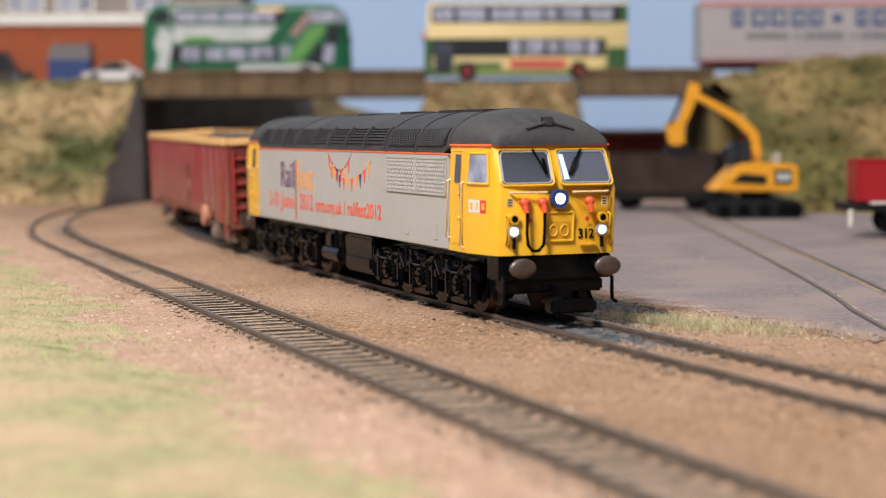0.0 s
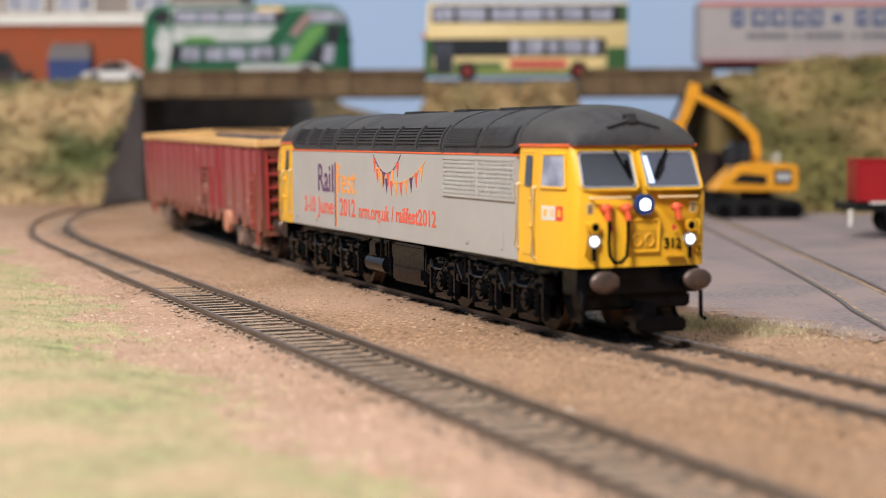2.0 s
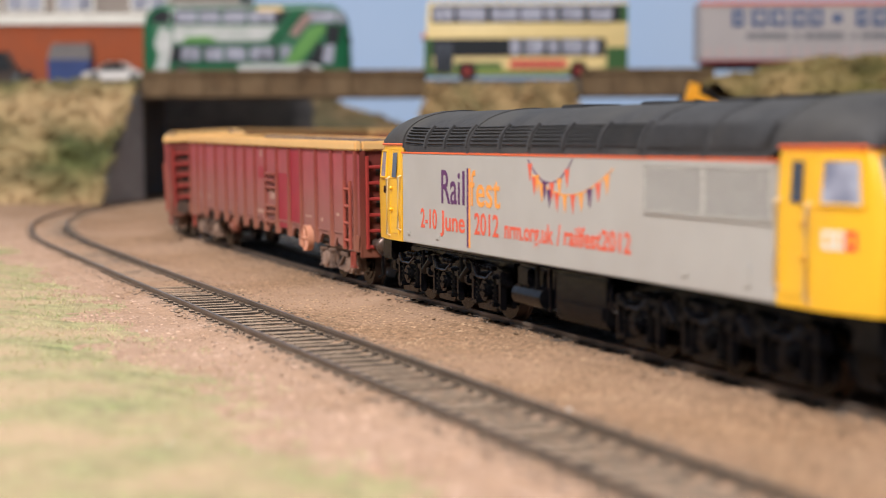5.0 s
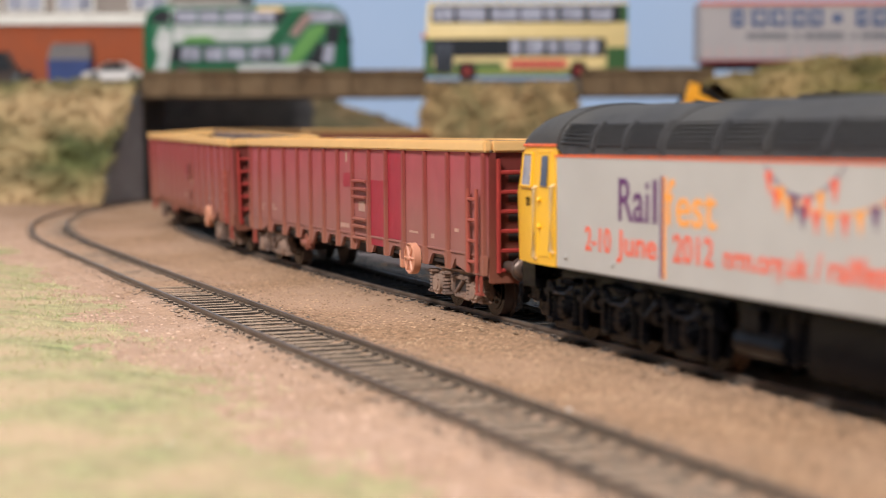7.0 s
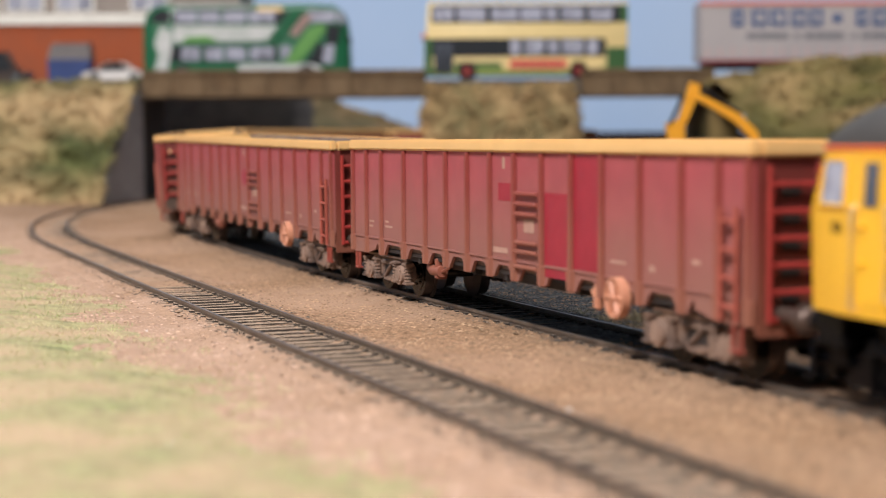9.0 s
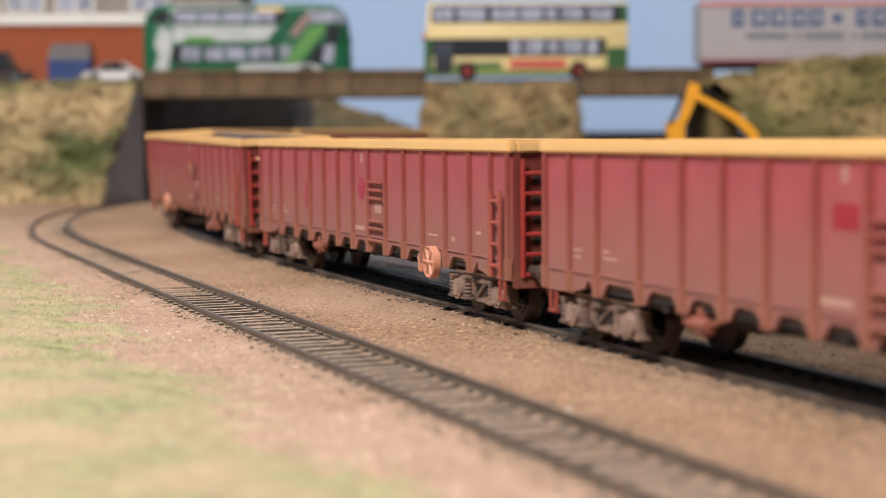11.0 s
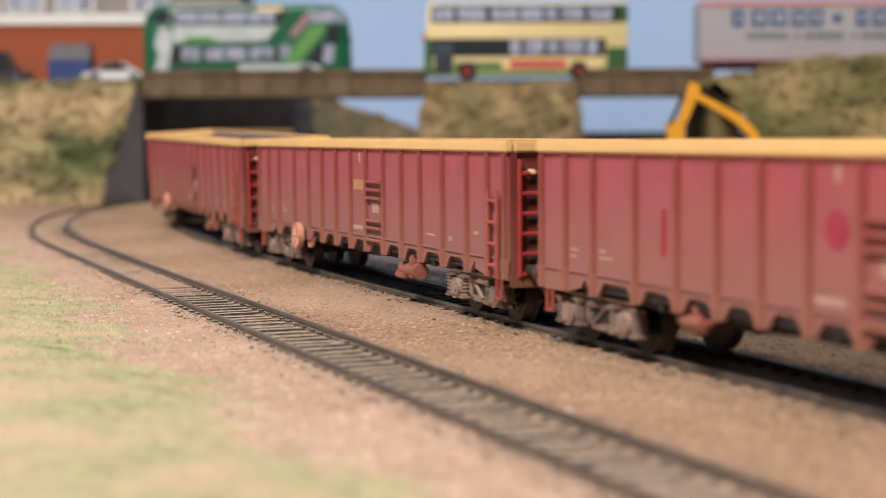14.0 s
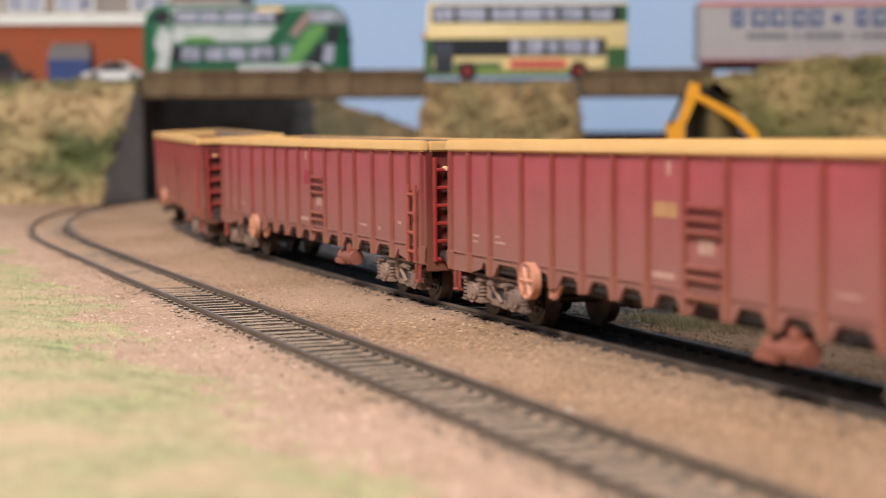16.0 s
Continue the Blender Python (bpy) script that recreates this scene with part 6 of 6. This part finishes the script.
def container():
    b = thing("storage_bin", "blue storage bin with a sloping dark lid", "bin", at(-318, 1352, ROAD))
    bm = bmesh.new()
    loft(bm, [[(0, 0, 0), (33, 0, 0), (33, 18, 0), (0, 18, 0)], [(-0.8, -0.8, 20), (33.8, -0.8, 20), (33.8, 18.8, 20), (-0.8, 18.8, 20)]])
    part("body", bm, M_BLUE, b, "blue body")
    bm = bmesh.new()
    loft(bm, [[(-1, -1, 20), (34, -1, 20), (34, 19, 20), (-1, 19, 20)], [(1, 4, 32), (32, 4, 32), (32, 18.5, 34), (1, 18.5, 34)]])
    part("lid", bm, M_LID, b, "dark sloping lid")
    bm = bmesh.new()
    box(bm, -0.6, 33.6, -1.2, 0, 17.5, 20, 0.3)
    part("rim", bm, M_BLUE, b)
    return b


def building():
    b = thing("brick_building", "orange brick building with white parapet band and grey upper storey", "building", at(-640, 1400, ROAD))
    bm = bmesh.new()
    box(bm, 0, 473, 0, 110, 0, 51, 0.4)
    part("wall", bm, M_BRICKS, b, "orange brick wall")
    bm = bmesh.new()
    box(bm, -1, 474, -2.5, 111, 51, 60, 0.5)
    part("parapet_band", bm, M_WHITE, b, "white parapet band")
    bm = bmesh.new()
    box(bm, 2, 471, 4, 108, 60, 92, 0.4)
    part("upper_storey", bm, M_GREYWALL, b, "grey rendered upper storey")
    for x0 in (180, 238, 276, 318, 380):
        bm = bmesh.new()
        box(bm, x0 - 1, x0 + 31, 2.6, 4.6, 62, 82, 0.3)
        win = part("window", bm, M_WHITE, b, "white-framed window")
        for k in (0, 1):
            bm = bmesh.new()
            box(bm, x0 + 0.8 + k * 15, x0 + 14.2 + k * 15, 2.0, 3.4, 63.5, 80.5, 0.2)
            part("pane", bm, M_WINDOW, win)
    for x0 in (236, 366):
        bm = bmesh.new()
        box(bm, x0, x0 + 6, -0.8, 0.4, 0, 51, 0.2)
        part("downpipe", bm, M_BRICKS, b)
    return b


cream_bus()
green_bus()
lorry()
car("parked_car", "white low model car parked beside the brick building", -281, 1302, ROAD, 51, 15.5, M_CARWHITE)
car("parked_van", "dull brown model off-road car beside the building", -372, 1302, ROAD, 50, 24, M_CARBROWN)
container()
building()


# ---- yard: excavator and wagons ----
def excavator():
    b = thing("excavator", "yellow tracked model excavator standing on the yard", "excavator", at(180, 962, -2.4))
    for y in (-16, 8):
        bm = bmesh.new()
        prism(bm, [(-27, 5), (-24, 1.2), (-20, 0), (18, 0), (23, 1.2), (26, 5), (24, 9.5), (19, 11.6), (-20, 11.6), (-25, 9.5)], y, y + 9)
        track = part("crawler_track", bm, M_TYRE, b, "black crawler track")
        for k in range(11):
            bm = bmesh.new()
            box(bm, -23 + k * 4.4, -20 + k * 4.4, y - 0.6, y + 9.6, -0.1, 0.8, 0.1)
            part("track_shoe", bm, M_TYRE, track)
        for x in (-20, -9, 3, 14, 20):
            bm = bmesh.new()
            rod(bm, (x, y - 0.7, 5.2), (x, y + 0.5, 5.2), 3.6, 14)
            part("roller", bm, M_BLACK, track)
    bm = bmesh.new()
    rod(bm, (0, 0, 9), (0, 0, 16), 9, 20)
    part("turntable", bm, M_TYRE, b)
    bm = bmesh.new()
    loft(bm, [[(x, y, z) for x, z in ((-27, 16.4), (21.5, 15.4), (22.5, 20), (22, 31), (2, 32.5), (-12, 31.8), (-20, 24))] for y in (-15, 15)])
    bmesh.ops.bevel(bm, geom=list(bm.edges), offset=0.8, segments=2, affect="EDGES")
    part("house", bm, M_EXCAV, b, "yellow engine house")
    bm = bmesh.new()
    prism(bm, [(-16, 21), (4, 20), (4, 25), (-10, 26.4)], -15.5, -14.8)
    part("side_vent", bm, M_TYRE, b, "black side stripe")
    bm = bmesh.new()
    box(bm, 8.5, 18.5, -15.6, -14.8, 20, 28.4, 0.2)
    part("badge_plate", bm, M_WINDOW_DARK, b, "dark badge plate")
    bm = bmesh.new()
    box(bm, 10, 13.2, -15.9, -15.4, 22, 26.4, 0.2)
    box(bm, 14, 17.2, -15.9, -15.4, 22, 26.4, 0.2)
    part("badge", bm, M_PALE, b)
    bm = bmesh.new()
    loft(bm, [[(-19, y, 31), (-5, y, 31), (-5, y, 44), (-14, y, 44.4), (-19, y, 40)] for y in (-14, -2)])
    bmesh.ops.bevel(bm, geom=list(bm.edges), offset=0.6, segments=2, affect="EDGES")
    cab = part("cab", bm, M_WINDOW_DARK, b, "dark glazed cab")
    bm = bmesh.new()
    for x, z in ((-19, 40), (-14, 44.4), (-5, 44), (-5, 31)):
        rod(bm, (x, -14.3, z), (x, -1.7, z), 0.7, 6)
    rod(bm, (-12, -14.3, 31), (-12, -14.3, 44), 0.7, 6)
    part("cab_frame", bm, M_TYRE, cab)
    bm = bmesh.new()
    rod(bm, (14, 4, 31), (14, 4, 38), 1.2, 10)
    rod(bm, (9, -6, 31), (9, -6, 36), 0.6, 8)
    rod(bm, (9, -6, 36), (14, -6, 36), 0.6, 8)
    part("exhaust", bm, M_PALE, b)
    # boom: a tapering bent box; then stick, rams and bucket
    path = [((0, 30), 4.2), ((1.6, 39), 5.0), ((-0.4, 48.6), 5.6), ((-9.4, 57.6), 5.4), ((-22, 65), 4.4), ((-36, 72), 3.4)]
    rings = []
    for i, ((x, z), h) in enumerate(path):
        a, c = path[max(i - 1, 0)][0], path[min(i + 1, len(path) - 1)][0]
        way = Vector((c[0] - a[0], c[1] - a[1])).normalized()
        nx, nz = -way.y, way.x
        rings.append([(x + nx * h / 2, 1, z + nz * h / 2), (x + nx * h / 2, 7, z + nz * h / 2), (x - nx * h / 2, 7, z - nz * h / 2), (x - nx * h / 2, 1, z - nz * h / 2)])
    bm = bmesh.new()
    loft(bm, rings)
    part("boom", bm, M_EXCAV, b, "bent yellow boom")
    bm = bmesh.new()
    prism(bm, [(-37, 79), (-31, 77), (-32, 72), (-43, 46.5), (-47, 47.5), (-40, 70)], 1.6, 6.4)
    part("stick", bm, M_EXCAV, b, "yellow dipper stick")
    bm = bmesh.new()
    rod(bm, (-32, 4, 77.5), (-14, 4, 64), 1.3, 10)
    rod(bm, (-14, 4, 64), (-8, 4, 60), 1.9, 10)
    part("ram", bm, M_TYRE, b, "black hydraulic ram")
    bm = bmesh.new()
    rod(bm, (-41, 0.6, 72), (-49, 0.6, 54), 1.1, 10)
    part("ram", bm, M_TYRE, b, "black hydraulic ram")
    bm = bmesh.new()
    prism(bm, [(-51, 55), (-44, 57), (-40.5, 51), (-40, 44), (-46, 41), (-49.4, 44)], 0, 8)
    part("bucket", bm, M_EXCAV, b, "yellow digging bucket")
    bm = bmesh.new()
    prism(bm, [(-50, 42), (-38, 43), (-33, 37), (-44, 35.5), (-52, 37)], -4, 12)
    part("bucket_jaw", bm, M_TYRE, b, "black bucket jaw")
    return b


def short_wagon(name, label, m, length, width, z0, z1, paint, white):
    b = thing(name, label, "wagon", m)
    h, w = length / 2, width / 2
    for k in (-1, 1):
        bm = bmesh.new()
        box(bm, -h, h, k * w, k * (w - 1), z0, z1, 0.2)
        part("side_wall", bm, paint, b)
        bm = bmesh.new()
        box(bm, k * h, k * (h - 1), -w + 1, w - 1, z0, z1, 0.2)
        part("end_wall", bm, paint, b)
        bm = bmesh.new()
        box(bm, -h - 0.4, h + 0.4, k * (w + 0.4), k * (w - 1.4), z1, z1 + 1.1, 0.2)
        part("top_rail", bm, paint, b)
        for i in range(5):
            x = -h + 1.2 + i * (length - 2.4) / 4
            bm = bmesh.new()
            box(bm, x - 0.7, x + 0.7, k * w, k * (w + 0.6), z0, z1, 0.15)
            part("post", bm, paint, b)
        bm = bmesh.new()
        box(bm, -h, h, k * (w - 1), k * (w - 3), z0 - 4.5, z0, 0.3)
        part("solebar", bm, M_TYRE, b)
        for x in (-h * 0.6, h * 0.6):
            bm = bmesh.new()
            prism(bm, [(x - 5, z0 - 4), (x + 5, z0 - 4), (x + 2.5, 4), (x - 2.5, 4)], k * (w - 3.4), k * (w - 2.2))
            part("axle_guard", bm, M_TYRE, b)
        for x in (-h, h):
            s = 1 if x > 0 else -1
            bm = bmesh.new()
            rod(bm, (x, k * 11.4, z0 - 2.6), (x + s * 5, k * 11.4, z0 - 2.6), 1.5, 10)
            rod(bm, (x + s * 5, k * 11.4, z0 - 2.6), (x + s * 6, k * 11.4, z0 - 2.6), 2.8, 16)
            part("buffer", bm, M_TYRE, b)
    bm = bmesh.new()
    box(bm, -h + 0.5, h - 0.5, -w + 0.8, w - 0.8, z0 - 0.6, z0 + 0.6)
    part("floor", bm, M_TYRE, b)
    for x in (-h * 0.6, h * 0.6):
        wheelset(6.2, b, x, M_TYRE)
    if not white:
        bm = bmesh.new()
        rows = []
        for i in range(25):
            row = []
            for j in range(11):
                x, y = -h + 1.2 + (length - 2.4) * i / 24, -w + 1.2 + (width - 2.4) * j / 10
                row.append(bm.verts.new((x, y, z1 - 5 + 5.5 * math.sin(math.pi * i / 24) * math.sin(math.pi * j / 10) + 2.2 * rough(x, y, 0.2, 11))))
            rows.append(row)
        for a, c in zip(rows, rows[1:]):
            for j in range(10):
                bm.faces.new((a[j], a[j + 1], c[j + 1], c[j]))
        part("stone_load", bm, M_GREYLID, b, "pale grey stone load", smooth=False)
    if white:
        bm = bmesh.new()
        box(bm, -h - 3.2, -h - 1.8, -w - 0.6, -w + 2.6, 3.5, 11.5, 0.3)
        part("brake_handle", bm, M_WHITE, b, "white end fitting")
        bm = bmesh.new()
        rod(bm, (-h + 6, -w - 0.4, z0 - 0.6), (h, -w - 0.4, z0 - 0.6), 0.5, 6)
        part("white_edge", bm, M_WHITE, b)
    return b


excavator()
short_wagon("open_wagon", "dark brown open wagon standing on the siding", at(141, 1062, 0, 158), 74, 34, 10, 34, M_DARKBROWN, False)
short_wagon("open_wagon", "clean red open wagon with black underframe", at(234.2, 771, 0, -6), 88, 32, 15.0, 33.2, M_REDWAGON, True)


# ---- movement ----
TRAVEL = [(0.0, -113.6), (0.5, -103.8), (1.0, -93.6), (1.5, -82.0), (2.0, -69.8), (2.5, -56.0), (3.0, -39.6), (3.5, -21.2), (4.0, -3.2),
          (5.3, 53.5), (6.5, 113.4), (7.0, 139.8), (7.5, 168.0), (8.0, 198.0), (8.5, 228.8), (9.0, 261.6), (10.3, 350.5), (11.5, 437.0),
          (12.0, 475.2), (12.5, 514.6), (13.0, 556.6), (13.5, 600.0), (14.0, 644.6), (14.5, 690.2), (15.0, 736.6), (15.5, 785.0), (16.0, 834.3)]


def travelled(t):
    """Distance gone by the locomotive's middle at t seconds, smooth through the rows above."""
    n = len(TRAVEL)

    def slope(i):
        a, b = TRAVEL[max(i - 1, 0)], TRAVEL[min(i + 1, n - 1)]
        return (b[1] - a[1]) / (b[0] - a[0])

    i = max(k for k in range(n - 1) if TRAVEL[k][0] <= t + 1e-6)
    (t0, a), (t1, b) = TRAVEL[i], TRAVEL[i + 1]
    u, d = (t - t0) / (t1 - t0), t1 - t0
    return ((2 * u ** 3 - 3 * u * u + 1) * a + (u ** 3 - 2 * u * u + u) * d * slope(i)
            + (3 * u * u - 2 * u ** 3) * b + (u ** 3 - u * u) * d * slope(i + 1))


def ride(s, reach):
    """The pose of a vehicle whose bogies stand reach mm before and behind s."""
    a, b = on_track(s + reach)[0], on_track(s - reach)[0]
    up, down = climb(s + reach), climb(s - reach)
    turned = at((a.x + b.x) / 2, (a.y + b.y) / 2, (up + down) / 2, math.degrees(math.atan2(a.y - b.y, a.x - b.x)))
    return turned @ Matrix.Rotation(-math.atan2(up - down, 2 * reach), 4, "Y") @ Matrix.Rotation((up + down) / 2 * CANT, 4, "X")


def spin(ob, x, radius, way, start):
    """Rolls a wheelset in its bogie's space."""
    rows = []
    for k in range(241):
        t = k / 15.0
        rows.append((t, at(x, 0, radius) @ Matrix.Rotation(way * ((travelled(t) - start) / radius), 4, "Y")))
    walk(ob, rows)


def swivel(ob, x, s_of_t, turned, steps):
    """Turns a bogie to the track under a vehicle."""
    rows = []
    for t in steps:
        s = s_of_t(t)
        body = ride(s, abs(x)).to_euler().z
        lead = x if not turned else -x
        rows.append((t, at(x, 0, 0, math.degrees(on_track(s + lead)[1] - body))))
    walk(ob, rows)


def motions():
    steps = [k * 0.25 for k in range(65)]
    walk(loco, [(t, ride(travelled(t), 67.0)) for t in steps])
    for ob, x, radius, way in ROLLING:
        spin(ob, x, radius, way, -113.6)
    for k, w in enumerate(wagons):
        back = 250.5 + 246.0 * k
        half = Matrix.Rotation(math.pi if TURNED[k] else 0.0, 4, "Z")
        walk(w, [(t, ride(travelled(t) - back, 89.0) @ half) for t in steps])
        for bogie in [c for c in w.children if c.name.startswith("bogie")]:
            x = bogie.matrix_basis.translation.x / MM
            swivel(bogie, x, lambda t: travelled(t) - back, TURNED[k], steps)
            for axle in [c for c in bogie.children if c.name.startswith("wheelset")]:
                spin(axle, axle.matrix_basis.translation.x / MM, 6.2, -1 if TURNED[k] else 1, -113.6)


motions()
